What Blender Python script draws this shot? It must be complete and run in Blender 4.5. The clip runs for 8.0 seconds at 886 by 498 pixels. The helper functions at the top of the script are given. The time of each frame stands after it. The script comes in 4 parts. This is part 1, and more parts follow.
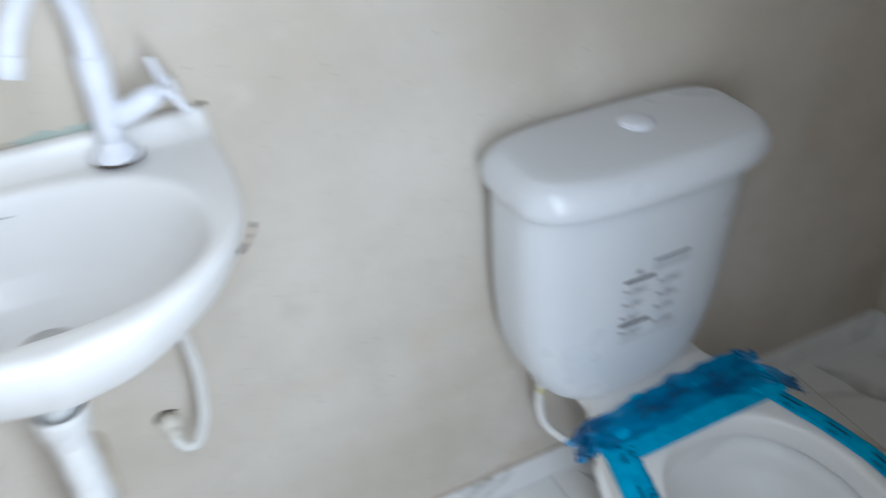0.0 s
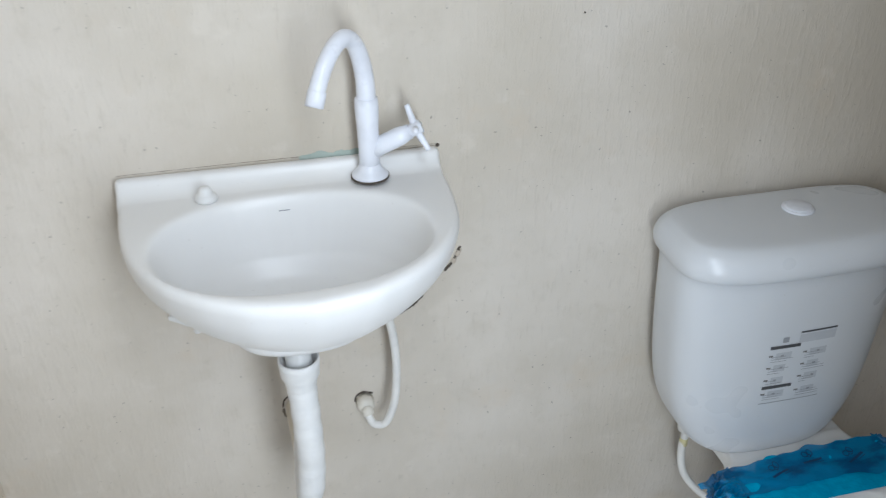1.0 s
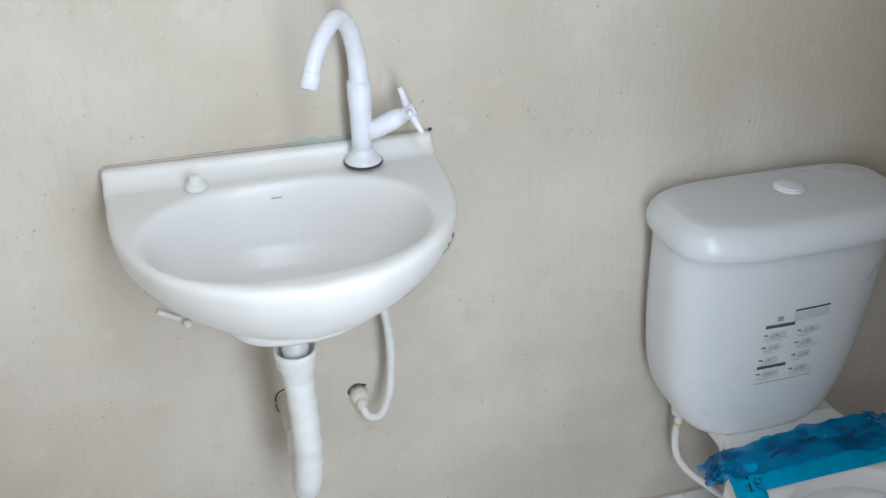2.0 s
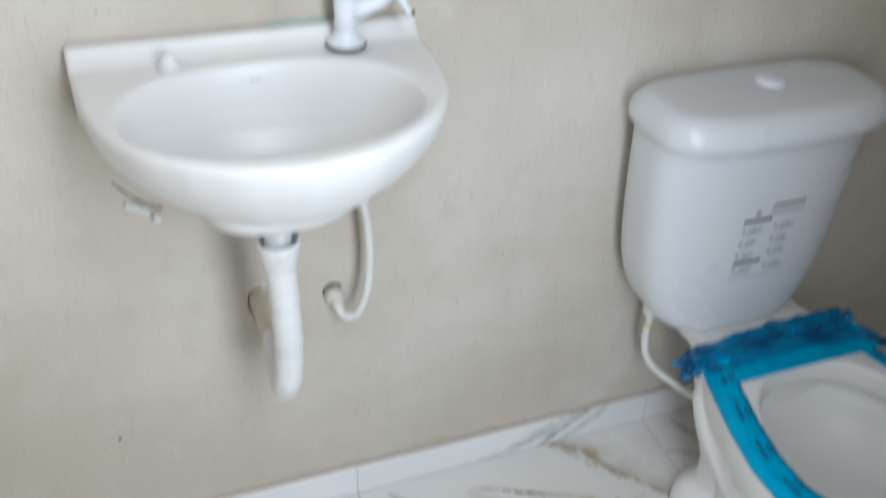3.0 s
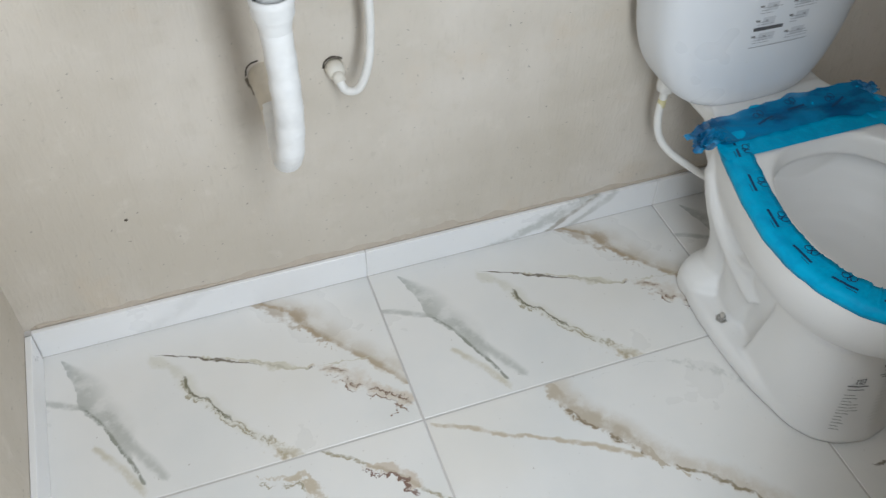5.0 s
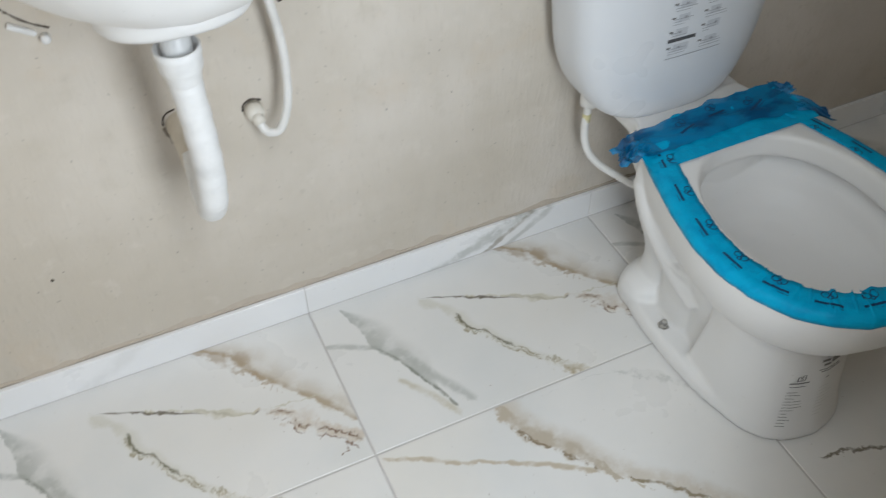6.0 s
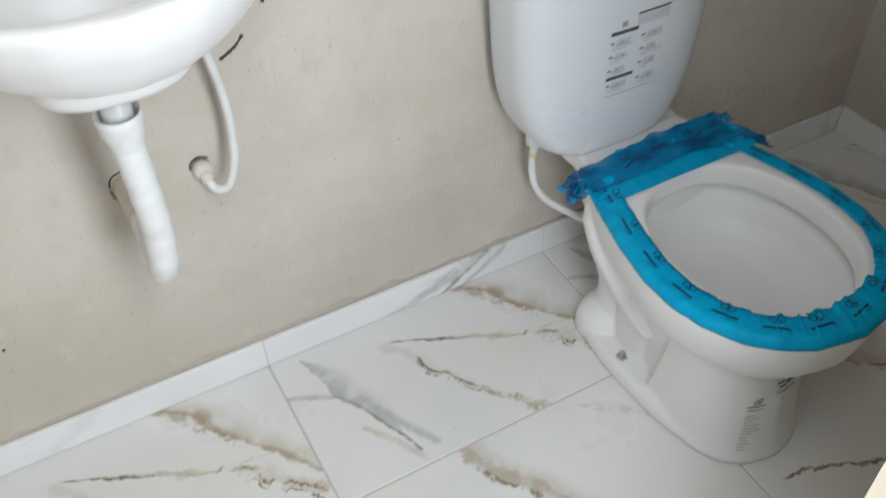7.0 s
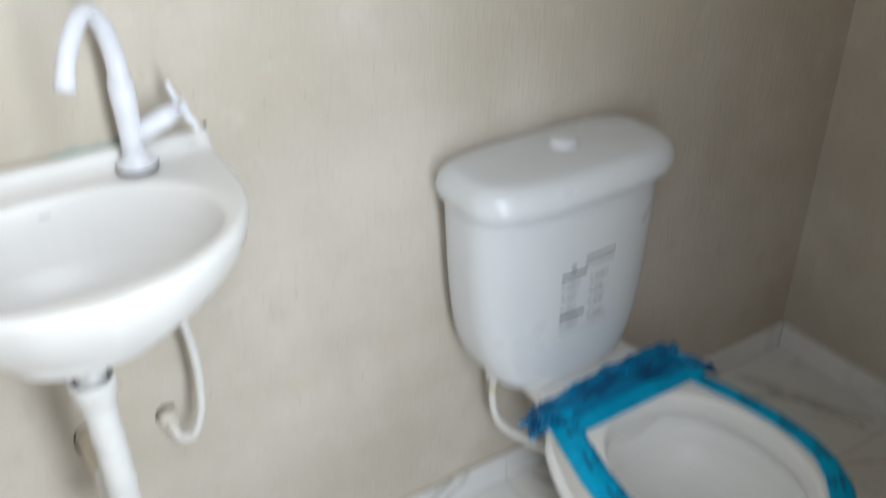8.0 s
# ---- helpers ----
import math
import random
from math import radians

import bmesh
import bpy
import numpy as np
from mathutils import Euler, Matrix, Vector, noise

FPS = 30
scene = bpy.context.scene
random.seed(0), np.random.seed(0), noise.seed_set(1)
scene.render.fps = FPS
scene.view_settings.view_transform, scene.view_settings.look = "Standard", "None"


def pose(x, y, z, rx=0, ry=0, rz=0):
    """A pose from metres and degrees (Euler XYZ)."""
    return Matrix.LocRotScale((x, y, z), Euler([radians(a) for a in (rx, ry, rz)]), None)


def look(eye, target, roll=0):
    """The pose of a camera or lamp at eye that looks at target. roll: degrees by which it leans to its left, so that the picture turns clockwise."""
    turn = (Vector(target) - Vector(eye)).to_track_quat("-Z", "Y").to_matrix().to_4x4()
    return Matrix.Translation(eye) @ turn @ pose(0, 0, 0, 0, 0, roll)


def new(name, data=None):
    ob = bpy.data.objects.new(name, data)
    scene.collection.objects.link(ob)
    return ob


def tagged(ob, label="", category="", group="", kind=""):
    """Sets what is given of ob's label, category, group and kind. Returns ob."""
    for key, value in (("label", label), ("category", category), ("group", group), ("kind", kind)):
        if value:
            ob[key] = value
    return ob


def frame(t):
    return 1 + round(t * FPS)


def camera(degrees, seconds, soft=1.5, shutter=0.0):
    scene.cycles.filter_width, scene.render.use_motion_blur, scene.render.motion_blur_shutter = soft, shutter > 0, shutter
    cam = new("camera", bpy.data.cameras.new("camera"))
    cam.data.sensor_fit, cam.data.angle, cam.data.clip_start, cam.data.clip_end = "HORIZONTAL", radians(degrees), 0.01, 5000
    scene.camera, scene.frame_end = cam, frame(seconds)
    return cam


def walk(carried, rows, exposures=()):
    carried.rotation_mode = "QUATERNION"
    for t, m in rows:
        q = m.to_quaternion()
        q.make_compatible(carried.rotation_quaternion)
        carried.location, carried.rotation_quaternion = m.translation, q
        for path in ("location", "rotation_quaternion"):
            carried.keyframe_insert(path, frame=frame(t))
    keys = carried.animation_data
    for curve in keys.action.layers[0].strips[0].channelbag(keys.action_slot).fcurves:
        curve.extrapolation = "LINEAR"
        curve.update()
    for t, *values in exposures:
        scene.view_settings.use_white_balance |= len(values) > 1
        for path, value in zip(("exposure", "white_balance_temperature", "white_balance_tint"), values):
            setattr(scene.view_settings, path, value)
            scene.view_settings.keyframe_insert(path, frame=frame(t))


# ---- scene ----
# ---------------------------------------------------------------- camera
cam = camera(53.3, 8.0, soft=1.25, shutter=0.8)
PATH = [
    (0, (-0.052, -0.89, 1.336), (0.668, 0.548, 0.147), -1.3),
    (0.2, (-0.09, -0.97, 1.343), (0.51, 0.589, 0.244), -2.0),
    (0.5, (-0.158, -1.02, 1.393), (0.335, 0.594, 0.32), -0.7),
    (1, (-0.141, -1.099, 1.405), (0.245, 0.573, 0.379), -0.5),
    (1.2, (-0.142, -1.116, 1.397), (0.23, 0.565, 0.379), -0.6),
    (2.4, (-0.195, -1.055, 1.375), (0.338, 0.574, 0.344), 0.6),
    (2.5, (-0.198, -1.049, 1.379), (0.351, 0.563, 0.331), 1.2),
    (3, (-0.247, -1.064, 1.31), (0.338, 0.465, 0.162), 2.2),
    (3.5, (-0.262, -1.082, 1.244), (0.281, 0.342, -0.05), 2.3),
    (4, (-0.278, -1.097, 1.22), (0.201, 0.253, -0.176), 2.2),
    (4.2, (-0.265, -1.104, 1.213), (0.186, 0.237, -0.2), 1.7),
    (5.3, (-0.237, -1.084, 1.238), (0.264, 0.194, -0.216), 0.4),
    (5.5, (-0.227, -1.087, 1.241), (0.293, 0.192, -0.206), -0.2),
    (6, (-0.207, -1.071, 1.247), (0.375, 0.197, -0.186), -0.6),
    (6.5, (-0.191, -1.065, 1.255), (0.435, 0.198, -0.164), -1.2),
    (7, (-0.19, -1.075, 1.264), (0.489, 0.206, -0.114), -1.6),
    (7.5, (-0.186, -1.08, 1.279), (0.581, 0.273, 0.022), -1.4),
    (8, (-0.195, -1.068, 1.346), (0.709, 0.391, 0.319), -0.7),
]
EXPOSURES = [(0.0, -0.05, 5900, 10), (0.5, -0.1, 6120, 10), (1.0, -0.19, 6180, 10), (2.5, -0.17, 6250, 10), (3.5, -0.08, 6250, 10), (5.5, -0.03, 6450, 10), (8.0, 0.0, 6500, 10)]
walk(cam, [(t, look(eye, target, roll)) for t, eye, target, roll in PATH], EXPOSURES)

# ---------------------------------------------------------------- light: daylight through the open door
scene.view_settings.exposure = 0.0
world = bpy.data.worlds.new("sky")
scene.world = world
world.use_nodes = True
wn = world.node_tree.nodes
sky = wn.new("ShaderNodeTexSky")
sky.sky_type = "NISHITA"
sky.sun_disc = False
sky.sun_elevation, sky.sun_rotation = radians(50), radians(150)
world.node_tree.links.new(sky.outputs[0], wn["Background"].inputs[0])
wn["Background"].inputs[1].default_value = 0.08

# sky light of the doorway
door_light = bpy.data.lights.new("door_daylight", "AREA")
door_light.shape, door_light.size, door_light.size_y = "RECTANGLE", 0.22, 1.60
door_light.energy, door_light.color = 14.2, (0.865, 0.94, 1.0)
new("door_daylight", door_light).matrix_world = look((0.06, -1.035, 1.22), (-0.26, 0.0, 0.92))

# ---------------------------------------------------------------- helpers
from mathutils.bvhtree import BVHTree


def part(name, bm, material, parent=None, label="", smooth=True, shift=None):
    """Links a bmesh as one mesh object, under parent if there is one."""
    mesh = bpy.data.meshes.new(name)
    bmesh.ops.recalc_face_normals(bm, faces=bm.faces)
    bm.to_mesh(mesh)
    bm.free()
    for p in mesh.polygons:
        p.use_smooth = smooth
    mesh.materials.append(material)
    ob = new(name, mesh)
    if parent:
        ob.parent = parent
    if shift:
        ob.matrix_basis = shift
    if label:
        ob["label"] = label
    return ob


def base(name, x, y, z, label, category, rz=0.0):
    """An Empty that carries the parts of a thing."""
    ob = new(name)
    ob.empty_display_size = 0.05
    ob.matrix_basis = pose(x, y, z, 0, 0, rz)
    return tagged(ob, label, category)


def box(x0, x1, y0, y1, z0, z1, bevel=0.0, segments=2):
    bm = bmesh.new()
    bmesh.ops.create_cube(bm, size=1.0)
    for v in bm.verts:
        v.co = Vector((x0 if v.co.x < 0 else x1, y0 if v.co.y < 0 else y1, z0 if v.co.z < 0 else z1))
    if bevel:
        bmesh.ops.bevel(bm, geom=bm.edges[:], offset=bevel, segments=segments, affect="EDGES", profile=0.5)
    return bm


def add_loft(bm, rings, caps=(True, True)):
    """Skins closed rings of points, one over the other."""
    rows = [[bm.verts.new(p) for p in ring] for ring in rings]
    n = len(rows[0])
    for a, b in zip(rows, rows[1:]):
        for i in range(n):
            bm.faces.new((a[i], a[(i + 1) % n], b[(i + 1) % n], b[i]))
    if caps[0]:
        bm.faces.new(rows[0][::-1])
    if caps[1]:
        bm.faces.new(rows[-1])
    return bm


def loft(rings, caps=(True, True)):
    return add_loft(bmesh.new(), rings, caps)


def spline(points, steps):
    """A smooth line through the points."""
    ps = [Vector(p) for p in points]
    ps = [2 * ps[0] - ps[1]] + ps + [2 * ps[-1] - ps[-2]]
    out = []
    for k in range(1, len(ps) - 2):
        a, b, c, d = ps[k - 1:k + 3]
        for i in range(steps):
            t = i / steps
            out.append(0.5 * (2 * b + (c - a) * t + (2 * a - 5 * b + 4 * c - d) * t * t + (3 * b - a - 3 * c + d) * t ** 3))
    return out + [ps[-2]]


def tube(line, radius, sides=16):
    """A round pipe along a line; radius is a number or a function of the length along it."""
    rings, along, normal = [], 0.0, None
    for i, p in enumerate(line):
        ahead = (line[min(i + 1, len(line) - 1)] - line[max(i - 1, 0)]).normalized()
        if i:
            along += (p - line[i - 1]).length
        normal = ahead.orthogonal() if normal is None else normal - ahead * normal.dot(ahead)
        normal.normalize()
        side = ahead.cross(normal)
        r = radius(along) if callable(radius) else radius
        rings.append([p + r * (math.cos(a) * normal + math.sin(a) * side) for a in (2 * math.pi * k / sides for k in range(sides))])
    return loft(rings)


def turned(profile, sides=32):
    """A turned solid about z: rows of (radius, height)."""
    return loft([[Vector((r * math.cos(2 * math.pi * k / sides), r * math.sin(2 * math.pi * k / sides), z)) for k in range(sides)] for r, z in profile])


def moved(bm, m):
    bmesh.ops.transform(bm, matrix=m, verts=bm.verts)
    return bm


def fused(ob, voxel, smooth_steps=4):
    """Melts overlapping solids into one cast body."""
    remesh = ob.modifiers.new("cast", "REMESH")
    remesh.mode, remesh.voxel_size, remesh.use_smooth_shade = "VOXEL", voxel, True
    soft = ob.modifiers.new("soft", "SMOOTH")
    soft.factor, soft.iterations = 0.5, smooth_steps


def outline(table, n=40):
    """A closed outline from rows of (y, half width), back to front; the back end is straight."""
    ys, ws = [r[0] for r in table], [r[1] for r in table]
    y0, y1 = ys[0], ys[-1]
    span = [y0 + (y1 - y0) * math.sin(math.pi / 2 * i / n) for i in range(n + 1)]
    half = [(float(np.interp(-y, [-q for q in ys], ws)), y) for y in span]
    for _ in range(2):
        half = [half[0]] + [((a[0] + 2 * b[0] + c[0]) / 4, b[1]) for a, b, c in zip(half, half[1:], half[2:])] + [half[-1]]
    left = [(-w, y) for w, y in half[:-1]]
    right = [(w, y) for w, y in half[:-1]]
    w0 = half[0][0]
    back = [(w0 - 2 * w0 * k / 16, y0) for k in range(1, 16)]
    return left + [(0.0, y1)] + right[::-1] + back


def smooth_rows(*rows):
    """Rows of three numbers, with more rows set in between on a smooth curve."""
    return [tuple(p) for p in spline(rows, 4)]


def ring(flat, z, sx=1.0, sy=1.0, oy=0.0):
    return [Vector((x * sx, oy + (y - oy) * sy, z)) for x, y in flat]


def superring(cx, cy, ax, ay, z, power=2.4, n=64, back=None):
    """A rounded ring; back: a flat limit towards the wall."""
    out = []
    for k in range(n):
        a = 2 * math.pi * k / n
        c, s = math.cos(a), math.sin(a)
        x = cx + ax * math.copysign(abs(c) ** (2 / power), c)
        y = cy + ay * math.copysign(abs(s) ** (2 / power), s)
        out.append(Vector((x, y if back is None else min(y, back), z)))
    return out


def draped(tree, origin, u, v, way, rects, lift=0.0008):
    """Thin print laid on a surface: rects (u0, u1, v0, v1) in a plane, cast along way onto the surface."""
    bm = bmesh.new()
    for u0, u1, v0, v1 in rects:
        nu, nv = max(1, int(abs(u1 - u0) / 0.012)), max(1, int(abs(v1 - v0) / 0.012))
        grid = {}
        for i in range(nu + 1):
            for j in range(nv + 1):
                p = origin + u * (u0 + (u1 - u0) * i / nu) + v * (v0 + (v1 - v0) * j / nv)
                hit, normal, _, _ = tree.ray_cast(p, way)
                if hit is not None:
                    grid[i, j] = bm.verts.new(hit - way * lift)
        for i in range(nu):
            for j in range(nv):
                keys = ((i, j), (i + 1, j), (i + 1, j + 1), (i, j + 1))
                if all(k in grid for k in keys):
                    bm.faces.new([grid[k] for k in keys])
    return bm


# ---------------------------------------------------------------- materials
class Nodes:
    """Short hand for a material's node tree."""

    def __init__(self, name, colour, rough, spec=0.5, coat=0.0):
        self.mat = bpy.data.materials.new(name)
        self.mat.use_nodes = True
        self.tree = self.mat.node_tree
        self.bsdf = self.tree.nodes["Principled BSDF"]
        self.bsdf.inputs["Base Color"].default_value = (*colour, 1)
        self.bsdf.inputs["Roughness"].default_value = rough
        self.bsdf.inputs["Specular IOR Level"].default_value = spec
        self.bsdf.inputs["Coat Weight"].default_value = coat
        self.bsdf.inputs["Coat Roughness"].default_value = 0.08

    def put(self, socket, value):
        if isinstance(value, bpy.types.NodeSocket):
            self.tree.links.new(value, socket)
        elif value is not None:
            socket.default_value = value

    def node(self, kind, **values):
        n = self.tree.nodes.new(kind)
        for key, value in values.items():
            self.put(n.inputs[key], value)
        return n

    def coords(self, which="Object"):
        return self.tree.nodes.new("ShaderNodeTexCoord").outputs[which]

    def scaled(self, vector, factor):
        n = self.tree.nodes.new("ShaderNodeMapping")
        self.put(n.inputs["Vector"], vector)
        n.inputs["Scale"].default_value = factor
        return n.outputs[0]

    def noise(self, vector, scale, detail=4.0, rough=0.55, colour=False):
        n = self.node("ShaderNodeTexNoise", Vector=vector, Scale=scale, Detail=detail, Roughness=rough)
        return n.outputs["Color" if colour else "Fac"]

    def span(self, value, a, b, c=0.0, d=1.0, smooth=True):
        n = self.tree.nodes.new("ShaderNodeMapRange")
        n.interpolation_type = "SMOOTHSTEP" if smooth else "LINEAR"
        for i, x in enumerate((value, a, b, c, d)):
            self.put(n.inputs[i], x)
        return n.outputs[0]

    def math(self, op, a, b=None, clamp=False):
        n = self.tree.nodes.new("ShaderNodeMath")
        n.operation, n.use_clamp = op, clamp
        self.put(n.inputs[0], a)
        self.put(n.inputs[1], b)
        return n.outputs[0]

    def vec(self, op, a, b=None, scale=None):
        n = self.tree.nodes.new("ShaderNodeVectorMath")
        n.operation = op
        self.put(n.inputs[0], a)
        self.put(n.inputs[1], b)
        if scale is not None:
            self.put(n.inputs["Scale"], scale)
        return n.outputs["Value" if op in ("DOT_PRODUCT", "LENGTH") else "Vector"]

    def mix(self, fac, a, b):
        n = self.tree.nodes.new("ShaderNodeMix")
        n.data_type = "RGBA"
        self.put(n.inputs[0], fac)
        self.put(n.inputs[6], a if not isinstance(a, tuple) else (*a, 1))
        self.put(n.inputs[7], b if not isinstance(b, tuple) else (*b, 1))
        return n.outputs[2]

    def bump(self, height, strength, distance=0.002):
        n = self.node("ShaderNodeBump", Strength=strength, Distance=distance, Height=height)
        self.put(self.bsdf.inputs["Normal"], n.outputs[0])

    def colour(self, value):
        self.put(self.bsdf.inputs["Base Color"], value)

    def rough(self, value):
        self.put(self.bsdf.inputs["Roughness"], value)


def plaster(name, tint):
    m = Nodes(name, tint, 0.75, 0.3)
    p = m.coords()
    cloud = m.noise(p, 1.7, 5)
    fine = m.noise(p, 45, 5, 0.65)
    streaks = m.noise(m.scaled(p, (120, 120, 26)), 1.0, 4, 0.65)
    patch = m.noise(p, 6, 4, 0.6)
    pale = tuple(min(1, c * 1.06) for c in tint)
    dark = (tint[0] * 0.85, tint[1] * 0.83, tint[2] * 0.78)
    c = m.mix(m.span(cloud, 0.35, 0.68), dark, pale)
    c = m.mix(m.math("MULTIPLY", m.span(patch, 0.56, 0.72), 0.25), c, (tint[0] * 0.95, tint[1] * 0.82, tint[2] * 0.66))
    mottle = m.noise(p, 15, 5, 0.62)
    c = m.mix(m.math("MULTIPLY", m.span(mottle, 0.52, 0.70), 0.30), c, (tint[0] * 0.80, tint[1] * 0.78, tint[2] * 0.72))
    c = m.mix(m.math("MULTIPLY", m.span(mottle, 0.30, 0.44, 1.0, 0.0), 0.30), c, tuple(min(1, t * 1.10) for t in tint))
    c = m.mix(m.math("MULTIPLY", m.span(fine, 0.6, 0.78), 0.40), c, (tint[0] * 0.66, tint[1] * 0.64, tint[2] * 0.60))
    c = m.mix(m.math("MULTIPLY", m.math("MULTIPLY", m.span(streaks, 0.54, 0.70), m.span(m.noise(p, 4.3, 3), 0.45, 0.62)), 0.24), c, (tint[0] * 0.7, tint[1] * 0.68, tint[2] * 0.64))
    specks = m.noise(p, 130, 2, 0.5)
    c = m.mix(m.math("MULTIPLY", m.span(specks, 0.70, 0.735), 0.5), c, (0.16, 0.14, 0.12))
    m.colour(c)
    h = m.math("ADD", m.math("MULTIPLY", m.span(streaks, 0.45, 0.7), 0.45), m.math("MULTIPLY", fine, 1.0))
    m.bump(h, 0.30, 0.003)
    return m.mat


def vein_curve(m, x, down, points, tall):
    """Signed distance from a wandering line that runs down the tile (down: 0 at its top, 1 at its foot), the way past its ends, and how far along it is."""
    pts = sorted(((-y / tall, px / 0.6) for px, y in points))
    n = m.tree.nodes.new("ShaderNodeFloatCurve")
    m.put(n.inputs["Value"], down)
    curve = n.mapping.curves[0]
    curve.points[0].location, curve.points[1].location = pts[0], pts[-1]
    for q in pts[1:-1]:
        curve.points.new(*q)
    for q in curve.points:
        q.handle_type = "AUTO_CLAMPED"
    n.mapping.update()
    run = abs(points[-1][0] - points[0][0])
    fall = abs(points[-1][1] - points[0][1])
    lean = fall / math.hypot(run, fall)
    d = m.math("MULTIPLY", m.math("SUBTRACT", x, m.math("MULTIPLY", n.outputs[0], 0.6)), lean)
    past = m.math("MAXIMUM", m.math("SUBTRACT", pts[0][0], down), m.math("SUBTRACT", down, pts[-1][0]))
    return d, m.math("MULTIPLY", m.math("MAXIMUM", past, 0.0), tall), m.span(down, pts[0][0], pts[-1][0], smooth=False)


def marble(name, veins, seed, tall=0.6, ground=((0.80, 0.79, 0.765), (0.73, 0.735, 0.72))):
    """Polished marble-print tile; veins: (points, width, softness or (one side, other side), colour, strength, wander), then True where it tapers to its ends."""
    m = Nodes(name, (0.8, 0.8, 0.78), 0.24, 0.5)
    raw = m.coords()
    flat = m.vec("MULTIPLY", raw, (1.0, 1.0, 0.0))
    place = m.vec("ADD", flat, (seed * 3.1, seed * 1.7, 0.0))
    big = m.vec("SUBTRACT", m.noise(place, 9, 3, 0.5, True), (0.5, 0.5, 0.5))
    small = m.vec("SUBTRACT", m.noise(place, 60, 4, 0.65, True), (0.5, 0.5, 0.5))
    cloud = m.noise(place, 3.5, 5, 0.55)
    c = m.mix(m.span(cloud, 0.35, 0.7), *ground)
    c = m.mix(m.math("MULTIPLY", m.span(m.noise(place, 1.9, 3), 0.52, 0.7), 0.35), c, (0.74, 0.70, 0.62))
    breakup = m.noise(place, 30, 5, 0.65)
    swell = m.span(breakup, 0.3, 0.75, 0.1, 2.0)
    solid = m.span(breakup, 0.34, 0.56, 0.45, 1.0)
    broken = m.span(breakup, 0.40, 0.54, 0.06, 1.0)
    warped = {}
    for points, width, softness, tone, strength, wander, *taper in veins:
        if wander not in warped:
            p = m.vec("ADD", flat, m.vec("SCALE", big, scale=0.034 * wander))
            p = m.vec("ADD", p, m.vec("SCALE", small, scale=0.017 * wander))
            split = m.node("ShaderNodeSeparateXYZ", Vector=p)
            warped[wander] = (split.outputs[0], m.math("MULTIPLY", split.outputs[1], -1 / tall))
        x, down = warped[wander]
        d, past, along = vein_curve(m, x, down, points, tall)
        near, far = softness if isinstance(softness, tuple) else (softness, softness)
        half = m.math("MULTIPLY", swell, width)
        one = m.math("DIVIDE", m.math("SUBTRACT", m.math("MULTIPLY", d, -1.0), half), near)
        other = m.math("DIVIDE", m.math("SUBTRACT", d, half), far)
        e = m.math("MAXIMUM", one, other)
        if taper:
            bulge = m.math("MULTIPLY", m.math("MULTIPLY", along, m.math("SUBTRACT", 1.0, along)), 4.0)
            e = m.math("DIVIDE", e, m.math("ADD", m.math("MULTIPLY", bulge, 0.9), 0.1))
        e = m.math("ADD", e, m.math("DIVIDE", past, max(min(near, far), 0.006)))
        line = m.span(e, 0.0, 1.0, strength, 0.0)
        c = m.mix(m.math("MULTIPLY", line, broken if width < 0.0012 else solid), c, tone)
    specks = m.noise(place, 190, 1, 0.5)
    c = m.mix(m.math("MULTIPLY", m.span(specks, 0.77, 0.79), 0.5), c, (0.25, 0.2, 0.15))
    m.colour(c)
    m.rough(m.span(cloud, 0.3, 0.7, 0.27, 0.34))
    return m.mat


OLIVE, BROWN, UMBER, GREY = (0.36, 0.32, 0.22), (0.40, 0.31, 0.20), (0.155, 0.13, 0.09), (0.47, 0.48, 0.45)
TAN, SAND, SLATE = (0.50, 0.42, 0.30), (0.60, 0.545, 0.465), (0.27, 0.28, 0.24)
SWOOSH = [(0.058, -0.035), (0.076, -0.105), (0.080, -0.138), (0.113, -0.192), (0.142, -0.257), (0.158, -0.310)]
RUST = [(0.392, -0.006), (0.438, -0.040), (0.463, -0.090), (0.507, -0.150), (0.553, -0.203), (0.597, -0.262)]
DARK = [(0.253, -0.086), (0.297, -0.108), (0.338, -0.131), (0.378, -0.147), (0.402, -0.160), (0.411, -0.172), (0.440, -0.177), (0.473, -0.193), (0.492, -0.205), (0.504, -0.228), (0.532, -0.247), (0.557, -0.268), (0.592, -0.306)]
CRACK = [(0.205, -0.070), (0.247, -0.132), (0.249, -0.162), (0.274, -0.195), (0.299, -0.231), (0.330, -0.276), (0.360, -0.306), (0.392, -0.331)]
